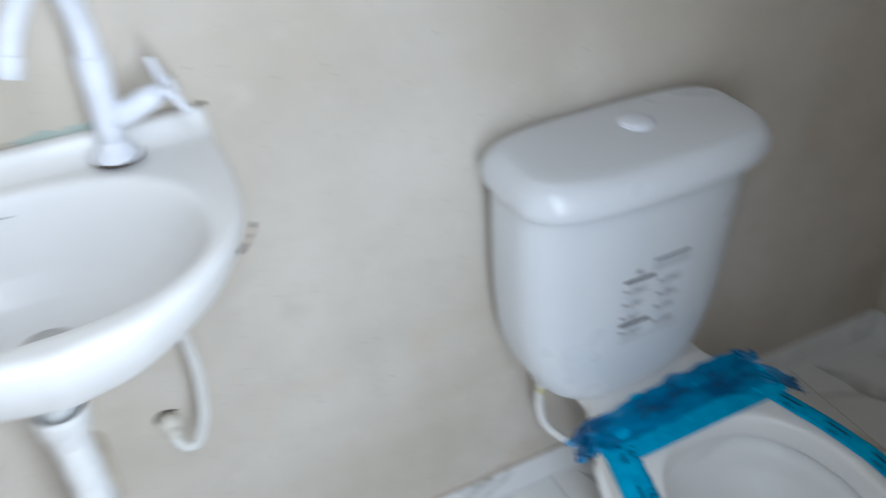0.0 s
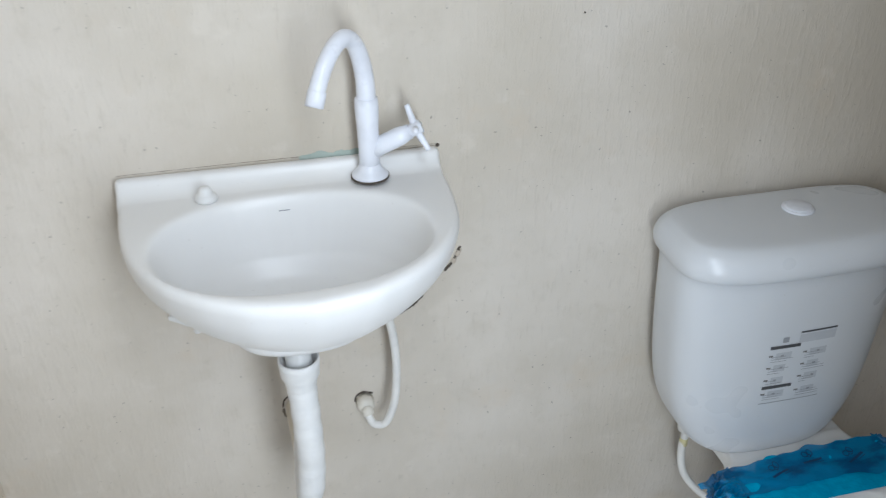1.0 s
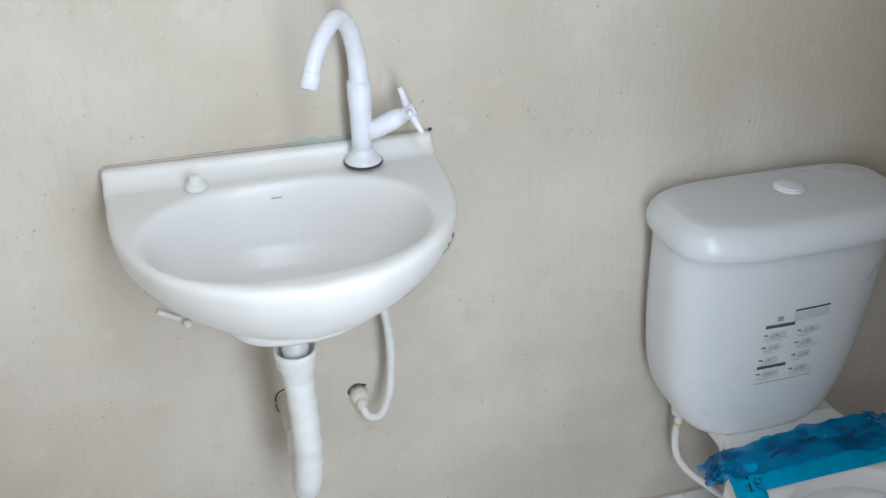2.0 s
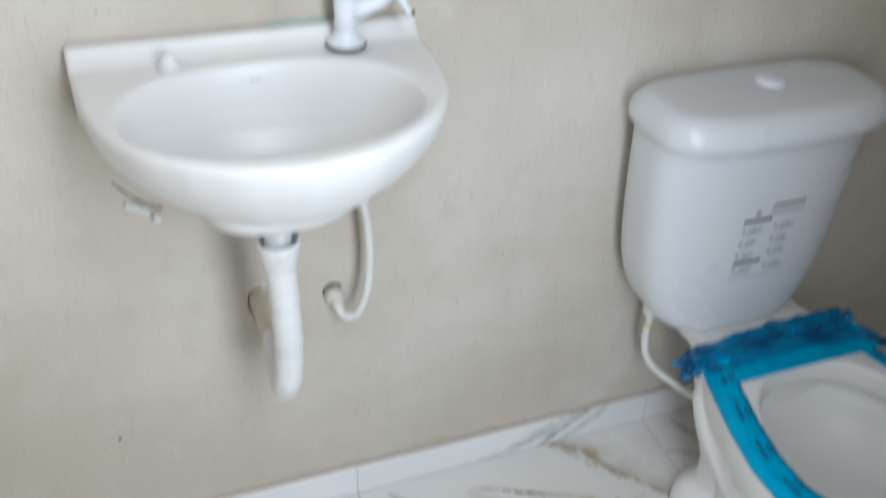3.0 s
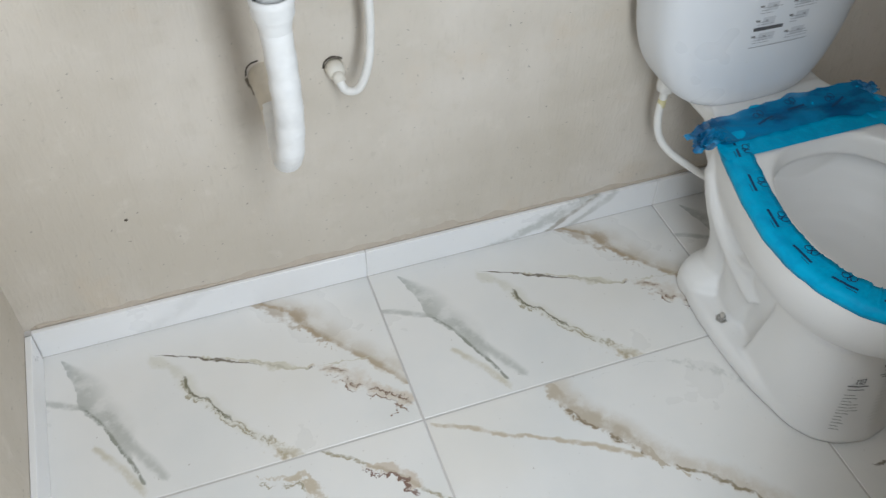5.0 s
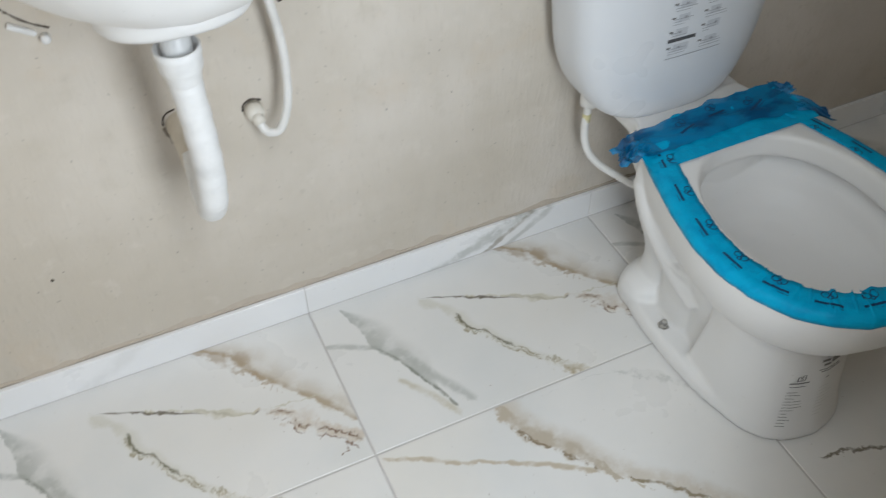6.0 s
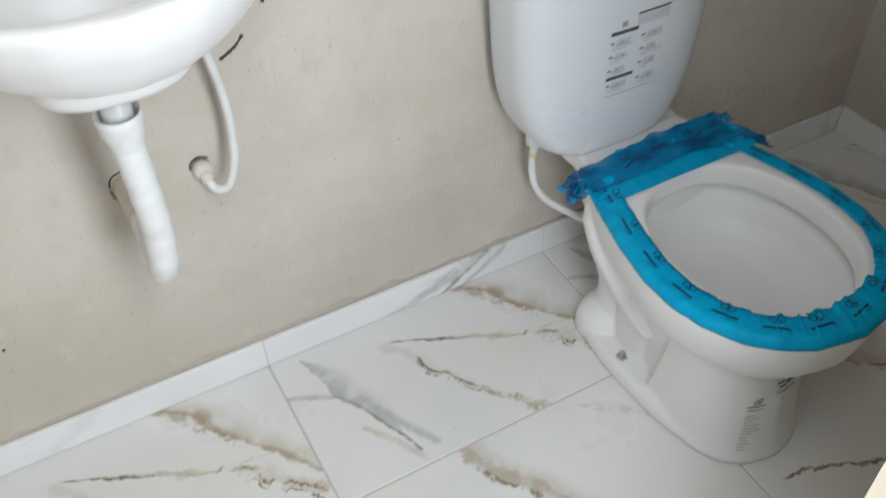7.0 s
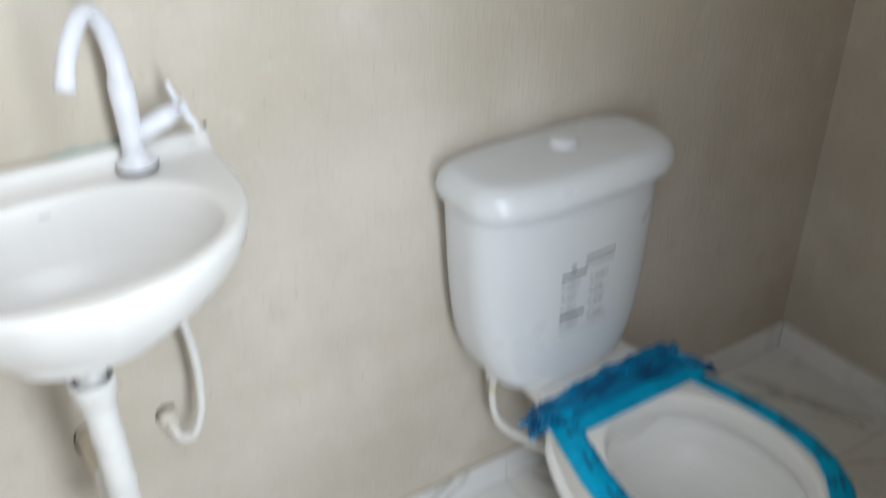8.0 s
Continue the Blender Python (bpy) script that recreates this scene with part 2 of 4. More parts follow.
marble_wall_row = marble("marble_tile_print", [
    (SWOOSH[:5], 0.002, (0.003, 0.058), GREY, 0.9, 0.3, True),
    (SWOOSH[2:], 0.0009, 0.0035, SLATE, 0.95, 0.5),
    ([(0.118, -0.165), (0.150, -0.225), (0.188, -0.308)], 0.0015, 0.012, GREY, 0.75, 0.5),
    ([(0.100, -0.225), (0.128, -0.270), (0.152, -0.325)], 0.0013, 0.010, (0.58, 0.54, 0.43), 0.8, 0.8),
    ([(0.000, -0.100), (0.043, -0.121), (0.080, -0.140)], 0.0016, 0.008, GREY, 0.75, 0.5),
    (RUST, 0.003, (0.004, 0.046), SAND, 0.85, 0.6),
    (RUST, 0.0013, (0.0025, 0.010), BROWN, 0.75, 0.6),
    (RUST[:3], 0.006, 0.016, (0.42, 0.33, 0.23), 0.7, 1.5, True),
    (DARK, 0.0006, 0.0026, UMBER, 0.85, 1.2),
    (DARK[:3], 0.0012, 0.0030, UMBER, 0.95, 0.8, True),
    (DARK[3:7], 0.004, 0.009, (0.60, 0.57, 0.46), 0.8, 1.2, True),
    (DARK[7:], 0.006, 0.014, (0.58, 0.49, 0.39), 0.7, 2.6),
    (DARK[7:], 0.0010, 0.0030, (0.20, 0.13, 0.09), 1.0, 3.2),
    ([(x - 0.004, y - 0.018) for x, y in DARK[7:]], 0.0008, 0.0026, (0.24, 0.16, 0.11), 1.0, 2.6),
    (CRACK, 0.002, 0.014, (0.63, 0.61, 0.52), 0.6, 1.2),
    (CRACK[1:5], 0.0012, 0.0030, (0.17, 0.16, 0.10), 1.0, 1.2),
    ([(x - 0.004, y - 0.012) for x, y in CRACK[1:6]], 0.0007, 0.0030, OLIVE, 0.9, 2.6),
    (CRACK[4:], 0.0011, 0.0040, OLIVE, 0.95, 2.6),
    (CRACK[6:], 0.004, 0.010, (0.50, 0.43, 0.31), 0.7, 2.6),
], 1, 0.36)
THICK = [(0.218, 0.004), (0.231, -0.048), (0.258, -0.085), (0.281, -0.124), (0.312, -0.168), (0.360, -0.214), (0.402, -0.254), (0.470, -0.325), (0.56, -0.425)]
THIN = [(0.015, -0.012), (0.065, -0.038), (0.118, -0.070), (0.200, -0.112), (0.254, -0.144), (0.300, -0.176)]
FLECK = [(0.350, -0.018), (0.422, -0.024), (0.491, -0.060), (0.535, -0.093), (0.600, -0.150)]
LOW = [(0.060, -0.312), (0.130, -0.335), (0.184, -0.356), (0.260, -0.385)]
marble_room_row = marble("marble_tile_print_lower", [
    (THICK, 0.005, (0.010, 0.036), SAND, 0.85, 0.8),
    (THICK[:5], 0.006, 0.014, (0.47, 0.40, 0.30), 0.75, 1.2, True),
    ([(x - 0.007, y - 0.005) for x, y in THICK[1:5]], 0.0010, 0.0030, (0.25, 0.19, 0.12), 0.95, 1.5),
    ([(x - 0.004, y - 0.003) for x, y in THICK[5:]], 0.0013, 0.0040, (0.27, 0.22, 0.14), 0.95, 1.2),
    (THIN, 0.0012, 0.005, TAN, 0.85, 0.8),
    (FLECK, 0.0008, 0.006, GREY, 0.45, 1.5),
    (LOW, 0.0012, 0.004, UMBER, 0.9, 1.5),
    ([(0.1, -0.45), (0.3, -0.52), (0.45, -0.6)], 0.003, 0.02, GREY, 0.6, 0.8),
], 2)
marble_room_left = marble("marble_tile_print_corner", [
    ([(0.430, -0.006), (0.470, -0.036), (0.515, -0.072), (0.560, -0.115), (0.600, -0.150)], 0.0010, 0.0035, OLIVE, 0.95, 1.2),
    ([(0.350, -0.020), (0.380, -0.041), (0.405, -0.070)], 0.003, 0.006, TAN, 0.85, 2.6),
    ([(0.340, -0.030), (0.378, -0.055), (0.420, -0.110)], 0.0009, 0.003, OLIVE, 0.95, 2.6),
    ([(0.490, -0.052), (0.520, -0.075), (0.548, -0.110)], 0.004, 0.010, (0.56, 0.47, 0.37), 0.75, 2.6),
    ([(0.480, -0.062), (0.515, -0.086), (0.555, -0.130)], 0.0012, 0.003, (0.20, 0.12, 0.09), 1.0, 2.6),
    ([(0.200, -0.180), (0.300, -0.300), (0.420, -0.420)], 0.003, (0.006, 0.050), SAND, 0.8, 0.8),
], 3)
BASE_WHITE = ((0.87, 0.87, 0.87), (0.82, 0.825, 0.83))
marble_base = marble("marble_baseboard", [
    ([(0.44, -0.001), (0.36, -0.036), (0.255, -0.066)], 0.004, 0.016, GREY, 0.7, 0.8),
    ([(0.46, -0.001), (0.42, -0.026), (0.36, -0.066)], 0.0013, 0.006, (0.33, 0.30, 0.25), 0.8, 0.8),
    ([(0.50, -0.001), (0.47, -0.030), (0.41, -0.066)], 0.002, 0.010, GREY, 0.6, 0.8),
], 4, 0.07, BASE_WHITE)
plain_base = marble("plain_marble_baseboard", [([(0.30, -0.001), (0.26, -0.03), (0.20, -0.066)], 0.002, 0.02, (0.68, 0.68, 0.67), 0.4, 0.8)], 5, 0.07, BASE_WHITE)


def grout_mat():
    m = Nodes("grout", (0.6, 0.58, 0.56), 0.9, 0.2)
    p = m.coords()
    m.colour(m.mix(m.noise(p, 25, 4), (0.52, 0.50, 0.48), (0.64, 0.62, 0.60)))
    m.bump(m.noise(p, 300, 2), 0.4, 0.001)
    return m.mat


def ceramic(name, tint, rough=0.16, coat=0.06):
    m = Nodes(name, tint, rough, 0.5, coat)
    p = m.coords()
    c = m.mix(m.span(m.noise(p, 7, 2), 0.2, 0.8), tint, tuple(t * 0.965 for t in tint))
    dust = m.span(m.noise(p, 210, 2, 0.5), 0.735, 0.76)
    c = m.mix(m.math("MULTIPLY", dust, 0.25), c, (0.45, 0.42, 0.38))
    m.colour(c)
    m.rough(m.span(m.noise(p, 9, 2), 0.1, 0.9, rough, rough + 0.06))
    m.bump(m.noise(p, 9, 1), 0.012, 0.004)
    return m.mat


def plastic(name, tint, rough=0.4):
    m = Nodes(name, tint, rough, 0.5)
    p = m.coords()
    m.colour(m.mix(m.span(m.noise(p, 30, 4), 0.4, 0.75), tint, tuple(t * 0.9 for t in tint)))
    m.rough(m.span(m.noise(p, 60, 3), 0.3, 0.7, rough - 0.06, rough + 0.1))
    return m.mat


def film_mat():
    m = Nodes("blue_film", (0.0, 0.27, 0.47), 0.4, 0.12)
    p = m.coords()
    m.colour(m.mix(m.span(m.noise(p, 38, 4, 0.6), 0.38, 0.66), (0.0, 0.375, 0.64), (0.0, 0.31, 0.56)))
    m.rough(m.span(m.noise(p, 70, 3), 0.3, 0.7, 0.34, 0.52))
    m.bump(m.noise(m.scaled(p, (1, 1, 1)), 60, 3, 0.6), 0.5, 0.004)
    return m.mat


def loose_film_mat():
    """Film with air under it: part of the light goes through."""
    m = Nodes("loose_blue_film", (0.0, 0.17, 0.33), 0.40, 0.25)
    p = m.coords()
    m.colour(m.mix(m.span(m.noise(m.scaled(p, (14, 30, 20)), 1.0, 4, 0.6), 0.42, 0.64), (0.0, 0.19, 0.40), (0.0, 0.085, 0.22)))
    m.bsdf.inputs["Alpha"].default_value = 0.88
    m.bump(m.noise(p, 55, 3, 0.6), 0.45, 0.004)
    return m.mat


def metal_mat(name, tint, rough):
    m = Nodes(name, tint, rough)
    m.bsdf.inputs["Metallic"].default_value = 1.0
    m.rough(m.span(m.noise(m.coords(), 80, 3), 0.3, 0.7, rough, rough + 0.2))
    return m.mat


def simple(name, tint, rough=0.6, spread=0.85, scale=60):
    m = Nodes(name, tint, rough, 0.4)
    m.colour(m.mix(m.noise(m.coords(), scale, 4), tint, tuple(t * spread for t in tint)))
    return m.mat


wall_plaster = plaster("bare_plaster", (0.657, 0.606, 0.542))
cream_paint = plaster("cream_plaster", (0.62, 0.53, 0.42))
ceiling_paint = plaster("ceiling_plaster", (0.80, 0.79, 0.77))
concrete = plaster("concrete", (0.42, 0.40, 0.37))
grout = grout_mat()
porcelain = ceramic("toilet_porcelain", (0.81, 0.805, 0.79), 0.42, 0.03)
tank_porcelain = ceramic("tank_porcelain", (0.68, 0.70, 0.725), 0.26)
basin_porcelain = ceramic("basin_porcelain", (0.82, 0.815, 0.805), 0.32)
white_plastic = plastic("white_plastic", (0.80, 0.82, 0.88), 0.33)
pipe_plastic = plastic("pipe_plastic", (0.80, 0.80, 0.79), 0.42)
hose_plastic = plastic("hose_plastic", (0.80, 0.79, 0.76), 0.45)
aged_plastic = plastic("aged_plastic", (0.66, 0.60, 0.50), 0.55)
tail_grey = plastic("grey_plastic", (0.62, 0.63, 0.63), 0.35)
film = film_mat()
loose_film = loose_film_mat()
film_print = simple("navy_print", (0.003, 0.045, 0.13), 0.5)
print_black = simple("black_print", (0.11, 0.11, 0.115), 0.6, 0.6, 200)
print_dim = simple("dim_print", (0.24, 0.235, 0.23), 0.6, 0.7, 180)
print_grey = simple("grey_print", (0.36, 0.37, 0.39), 0.6, 0.8, 140)
print_faint = simple("faint_print", (0.71, 0.70, 0.68), 0.6, 0.85, 160)
print_pale = simple("pale_print", (0.56, 0.58, 0.61), 0.6, 0.9, 140)
dark_gap = simple("dark_putty", (0.11, 0.088, 0.07), 0.9, 0.5, 160)
steel = metal_mat("steel", (0.55, 0.54, 0.52), 0.28)
joint_brown = simple("joint_brown", (0.36, 0.31, 0.25), 0.9, 0.6, 120)
outlet_plastic = plastic("outlet_plastic", (0.74, 0.70, 0.62), 0.5)
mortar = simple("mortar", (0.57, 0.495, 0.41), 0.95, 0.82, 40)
green_stain = simple("green_stain", (0.42, 0.49, 0.445), 0.9, 0.8, 70)
yellow_tape = simple("yellow_mark", (0.70, 0.64, 0.36), 0.6)

# ---------------------------------------------------------------- the room
WEST, EAST, NORTH, SOUTH, TOP = -0.58, 1.45, 0.0, -0.90, 2.50
DOOR_L, DOOR_R, DOOR_H, THICK_WALL = -0.50, 0.288, 2.08, 0.12


def structure(name, bm, material, label, category="wall"):
    return tagged(part(name, bm, material, None, "", False), label, category, "", "structure")


structure("wall_north", box(WEST - 0.12, EAST + 0.12, NORTH, NORTH + 0.12, -0.08, TOP), wall_plaster, "bare beige plastered wall with brush streaks and stains")
structure("wall_west", box(WEST - 0.12, WEST, SOUTH, NORTH, -0.08, TOP), wall_plaster, "bare beige plastered side wall")
structure("wall_east", box(EAST, EAST + 0.12, SOUTH, NORTH, -0.08, TOP), wall_plaster, "bare beige plastered end wall in shade")
bm = box(WEST - 0.12, DOOR_L, SOUTH - THICK_WALL, SOUTH, -0.08, TOP)
for x0, x1, z0 in ((DOOR_R, EAST + 0.12, -0.08), (DOOR_L, DOOR_R, DOOR_H)):
    extra = box(x0, x1, SOUTH - THICK_WALL, SOUTH, z0, TOP)
    mesh = bpy.data.meshes.new("extra")
    extra.to_mesh(mesh)
    extra.free()
    bm.from_mesh(mesh)
structure("wall_south", bm, cream_paint, "cream plastered wall with an open doorway")
structure("ceiling", box(WEST - 0.12, EAST + 0.12, SOUTH - THICK_WALL, NORTH + 0.12, TOP, TOP + 0.1), ceiling_paint, "plain pale plastered ceiling", "ceiling")
structure("ground", box(-60, 60, -60, 60, -0.16, -0.062), concrete, "grey concrete yard outside the door", "ground")
floor = structure("floor", box(WEST - 0.02, EAST + 0.02, SOUTH - THICK_WALL, NORTH + 0.02, -0.06, -0.0012), grout, "polished white marble tile floor with grey and brown veins", "floor")


# ---------------------------------------------------------------- washbasin
def washbasin():
    thing = base("washbasin", -0.109, 0.0, 0.004, "small white ceramic wall-hung washbasin with an oval bowl", "washbasin")
    flat = outline([(0.0, 0.215), (-0.06, 0.2135), (-0.10, 0.211), (-0.14, 0.2065), (-0.175, 0.199), (-0.21, 0.184), (-0.25, 0.157), (-0.285, 0.117), (-0.312, 0.068), (-0.324, 0.0)])
    bm = bmesh.new()
    rings = []
    for z, sx, sy in smooth_rows((0.731, 0.22, 0.53), (0.735, 0.375, 0.60), (0.745, 0.50, 0.675), (0.759, 0.625, 0.752), (0.773, 0.72, 0.818), (0.794, 0.84, 0.882), (0.817, 0.925, 0.932),
                      (0.838, 0.973, 0.970), (0.860, 0.996, 0.996), (0.870, 0.995, 0.999), (0.8755, 0.985, 0.987), (0.877, 0.965, 0.965)):
        rings.append(ring(flat, z, sx, sy))
    n = len(flat)

    def oval(ax, ay, cy, z):
        out = []
        for x, y in flat:
            a = math.atan2((y + 0.162) / 0.162, x / 0.211)
            c, s = math.cos(a), math.sin(a)
            out.append(Vector((ax * 0.972 * math.copysign(abs(c) ** 0.9, c) - 0.006, cy + ay * math.copysign(abs(s) ** 0.9, s), z)))
        return out

    for ax, ay, cy, z in ((0.179, 0.113, -0.164, 0.8765), (0.173, 0.107, -0.164, 0.8745), (0.169, 0.103, -0.164, 0.867), (0.163, 0.099, -0.164, 0.850), (0.154, 0.093, -0.164, 0.825),
                          (0.138, 0.083, -0.163, 0.797), (0.113, 0.068, -0.161, 0.775), (0.078, 0.048, -0.158, 0.761), (0.035, 0.025, -0.154, 0.755)):
        rings.append(oval(ax, ay * 1.09, cy - 0.010, z))
    add_loft(bm, rings)
    # cast slightly askew
    for v in bm.verts:
        v.co.x -= 0.030 * v.co.y
    # raised ledge against the wall
    ledge = box(-0.2145, 0.2145, -0.020, -0.0005, 0.80, 0.898, 0.006, 3)
    mesh = bpy.data.meshes.new("ledge")
    ledge.to_mesh(mesh)
    ledge.free()
    bm.from_mesh(mesh)
    # hollow cove between the ledge and the deck
    cove = [(-0.012, 0.850), (-0.046, 0.8755), (-0.040, 0.8772), (-0.033, 0.8795), (-0.027, 0.8835), (-0.0225, 0.889), (-0.012, 0.894)]
    add_loft(bm, [[Vector((x, y, z)) for y, z in cove] for x in (-0.2135, 0.2135)])
    tree = BVHTree.FromBMesh(bm)
    bowl = part("bowl", bm, basin_porcelain, thing)
    fused(bowl, 0.0032, 5)
    # seat ring under the bowl
    part("seat_ring", loft([superring(0.0, -0.135, w, d, z) for w, d, z in ((0.078, 0.060, 0.720), (0.086, 0.066, 0.7215), (0.090, 0.070, 0.727), (0.091, 0.071, 0.735), (0.086, 0.066, 0.75))]), basin_porcelain, thing)
    part("hole_cover", moved(turned([(0.0140, 0.0), (0.0148, 0.003), (0.0140, 0.0065), (0.0110, 0.0090), (0.0088, 0.011), (0.0080, 0.0150), (0.0062, 0.0178), (0.0030, 0.0190)], 20), pose(-0.101, -0.052, 0.8765)), pipe_plastic, thing, "white plastic cap over the unused tap hole")
    down = Vector((0.0, 0.9, -0.43)).normalized()
    part("maker_mark", draped(tree, Vector((-0.004, -0.30, 0.968)), Vector((1, 0, 0)), Vector((0, 0.43, 0.9)), down, [(-0.008, 0.006, -0.0006, 0.0008)], 0.0022), print_grey, thing, "tiny dark printed mark")
    part("waste_ring", moved(turned([(0.024, 0.0), (0.026, 0.002), (0.022, 0.0035), (0.012, 0.001)], 24), pose(0.0, -0.154, 0.7575)), steel, thing)
    return thing


washbasin()


def tap():
    thing = base("tap", 0.004, -0.044, 0.8865, "white plastic swan-neck tap with a cross handle", "tap")
    thing.scale = (0.935, 0.935, 0.935)
    part("base_flange", turned([(0.0255, 0.0), (0.0265, 0.002), (0.0240, 0.0055), (0.0190, 0.010), (0.0155, 0.016), (0.0145, 0.022)], 28), white_plastic, thing)
    part("gasket", turned([(0.0275, -0.0015), (0.0275, 0.001)], 28), dark_gap, thing)
    part("stem", turned([(0.0150, 0.008), (0.0146, 0.040), (0.0152, 0.075), (0.0162, 0.090), (0.0166, 0.106), (0.0160, 0.116), (0.0130, 0.1175)], 24), white_plastic, thing)
    away = Vector((-0.66, -0.75, 0.0))
    line = [Vector((0, 0, 0.110)), Vector((0, 0, 0.135))]
    for reach, z in ((0.003, 0.155), (0.010, 0.178), (0.023, 0.200), (0.043, 0.2115), (0.065, 0.2065), (0.087, 0.191), (0.105, 0.169), (0.116, 0.148)):
        line.append(away * reach + Vector((0, 0, z)))
    part("spout", tube(spline(line, 5), lambda s: 0.0136 - 0.0026 * min(1.0, s / 0.13)), white_plastic, thing)
    tip, back = line[-1], line[-2]
    way = (tip - back).normalized()
    part("aerator", tube([tip - way * 0.016, tip - way * 0.015, tip + way * 0.004, tip + way * 0.0045, tip - way * 0.002], lambda s: 0.0122 if s < 0.0202 else 0.0098), white_plastic, thing)
    side = Vector((0.87, -0.14, 0.42)).normalized()
    start = Vector((0.006, 0, 0.040))
    part("valve_body", tube([start, start + side * 0.020, start + side * 0.038, start + side * 0.042, start + side * 0.058], lambda s: 0.0135 if s < 0.044 else 0.0105), white_plastic, thing)
    hub = start + side * 0.064
    handle = part("handle", tube([hub - side * 0.008, hub, hub + side * 0.012], 0.0095), white_plastic, thing, "white plastic cross handle")
    p = side.cross(Vector((0, 0, 1))).normalized()
    q = side.cross(p)
    for k in range(4):
        a = radians(74 + 90 * k)
        arm = p * math.cos(a) + q * math.sin(a)
        part("handle_arm", tube([hub + side * 0.003, hub + side * 0.004 + arm * 0.012, hub + side * 0.006 + arm * 0.031, hub + side * 0.006 + arm * 0.035], lambda s: 0.0052 if s < 0.03 else 0.004, 10), white_plastic, handle)
    return thing


tap()


def drain():
    thing = base("drain_pipe", -0.120, -0.170, 0.0, "white corrugated flexible drain pipe bending back into the wall", "drain pipe")
    part("tail_piece", turned([(0.0172, 0.655), (0.0172, 0.735)], 24), tail_grey, thing, "grey outlet pipe under the basin")
    rows = [(0.0190, 0.650), (0.0205, 0.656), (0.0215, 0.664), (0.0240, 0.670), (0.0258, 0.674), (0.0260, 0.686), (0.0270, 0.689), (0.0272, 0.699), (0.0247, 0.700), (0.0228, 0.680)]
    part("collar", turned(rows, 28), pipe_plastic, thing)
    line = spline([(0.0, 0.0, 0.655), (0.002, 0.0, 0.585), (0.002, 0.003, 0.515), (-0.002, 0.009, 0.462), (-0.005, 0.030, 0.430), (-0.004, 0.068, 0.432), (-0.001, 0.098, 0.452), (0.0, 0.112, 0.462)], 26)
    part("corrugated_hose", tube(line, lambda s: 0.0194 + 0.0003 * math.sin(s * 2 * math.pi / 0.0085) + 0.0005 * math.sin(s * 2 * math.pi / 0.037), 24), pipe_plastic, thing)
    part("wall_stub", tube(spline([(0.002, 0.104, 0.435), (0.002, 0.116, 0.456), (0.0, 0.135, 0.469), (-0.002, 0.170, 0.473), (-0.002, 0.176, 0.473)], 8), 0.0235, 22), aged_plastic, thing, "yellowed pipe stub in the wall")
    return thing


drain()


def putty(name, points, radius, label, material=None):
    """A bead of putty or mortar pressed against the wall, uneven along its length."""
    line = spline(points, 10)
    rng = random.Random(len(points) * 7 + int(points[0][0] * 1000))
    sizes = [radius * rng.uniform(0.55, 1.25) for _ in line]
    step = iter(sizes)
    bm = tube(line, lambda s: next(step), 8)
    ob = part(name, bm, material or dark_gap)
    return tagged(ob, label, "putty", "", "")


putty("pipe_hole_edge", [(-0.1485, -0.0005, 0.478), (-0.146, -0.0005, 0.490), (-0.139, -0.0005, 0.497), (-0.128, -0.0005, 0.500)], 0.0013, "dark crumbled edge of the pipe hole in plaster")
putty("pipe_hole_edge", [(-0.1485, -0.0005, 0.474), (-0.147, -0.0005, 0.463), (-0.142, -0.0005, 0.452), (-0.141, -0.0005, 0.444)], 0.0020, "dark crumbled edge of the pipe hole in plaster", joint_brown)


def supply(name, nut, line, radius, label):
    thing = base(name, *nut, label, "hose")
    o = Vector(nut)
    part("hose", tube(spline([Vector(p) - o for p in line], 10), radius, 14), hose_plastic, thing)
    return thing


def basin_hose():
    thing = supply("basin_hose", (-0.019, 0.0, 0.466), [(-0.018, -0.016, 0.464), (-0.0165, -0.027, 0.453), (-0.009, -0.037, 0.445), (0.008, -0.044, 0.453), (0.022, -0.050, 0.50), (0.027, -0.050, 0.56), (0.024, -0.052, 0.62), (0.015, -0.055, 0.68), (0.008, -0.05, 0.76)], 0.0064, "white flexible supply hose between wall outlet and basin")
    part("outlet_nut", moved(turned([(0.0145, 0.0), (0.0145, 0.010), (0.0138, 0.015), (0.011, 0.0195), (0.006, 0.021)], 20), pose(0, 0, 0, 90, 0, 0)), outlet_plastic, thing, "off-white plastic wall outlet")
    part("elbow_nut", tube([Vector((0.000, -0.014, -0.001)), Vector((0.001, -0.021, -0.005)), Vector((0.0025, -0.026, -0.011))], 0.0092), outlet_plastic, thing)
    return thing


basin_hose()
putty("outlet_gap", [(-0.0350, -0.0002, 0.466), (-0.032, -0.0002, 0.477), (-0.020, -0.0002, 0.4830), (-0.006, -0.0002, 0.478)], 0.0018, "dark gap round the wall outlet")
putty("basin_gap", [(0.139, 0.0005, 0.732), (0.133, 0.0005, 0.717), (0.125, 0.0005, 0.704), (0.114, 0.0005, 0.693)], 0.0030, "dark putty between basin and wall")
putty("basin_gap", [(0.080, 0.0005, 0.654), (0.068, 0.0005, 0.641), (0.054, 0.0005, 0.632), (0.042, 0.0005, 0.626)], 0.0028, "dark putty between basin and wall")
putty("basin_gap", [(-0.302, 0.0008, 0.712), (-0.286, 0.0008, 0.692), (-0.268, 0.0008, 0.675), (-0.246, 0.0008, 0.662)], 0.0018, "dark putty between basin and wall")
putty("putty_lump", [(0.139, 0.0005, 0.729), (0.133, 0.0005, 0.716), (0.127, 0.0005, 0.706)], 0.0040, "lump of pinkish mortar beside the basin", mortar)
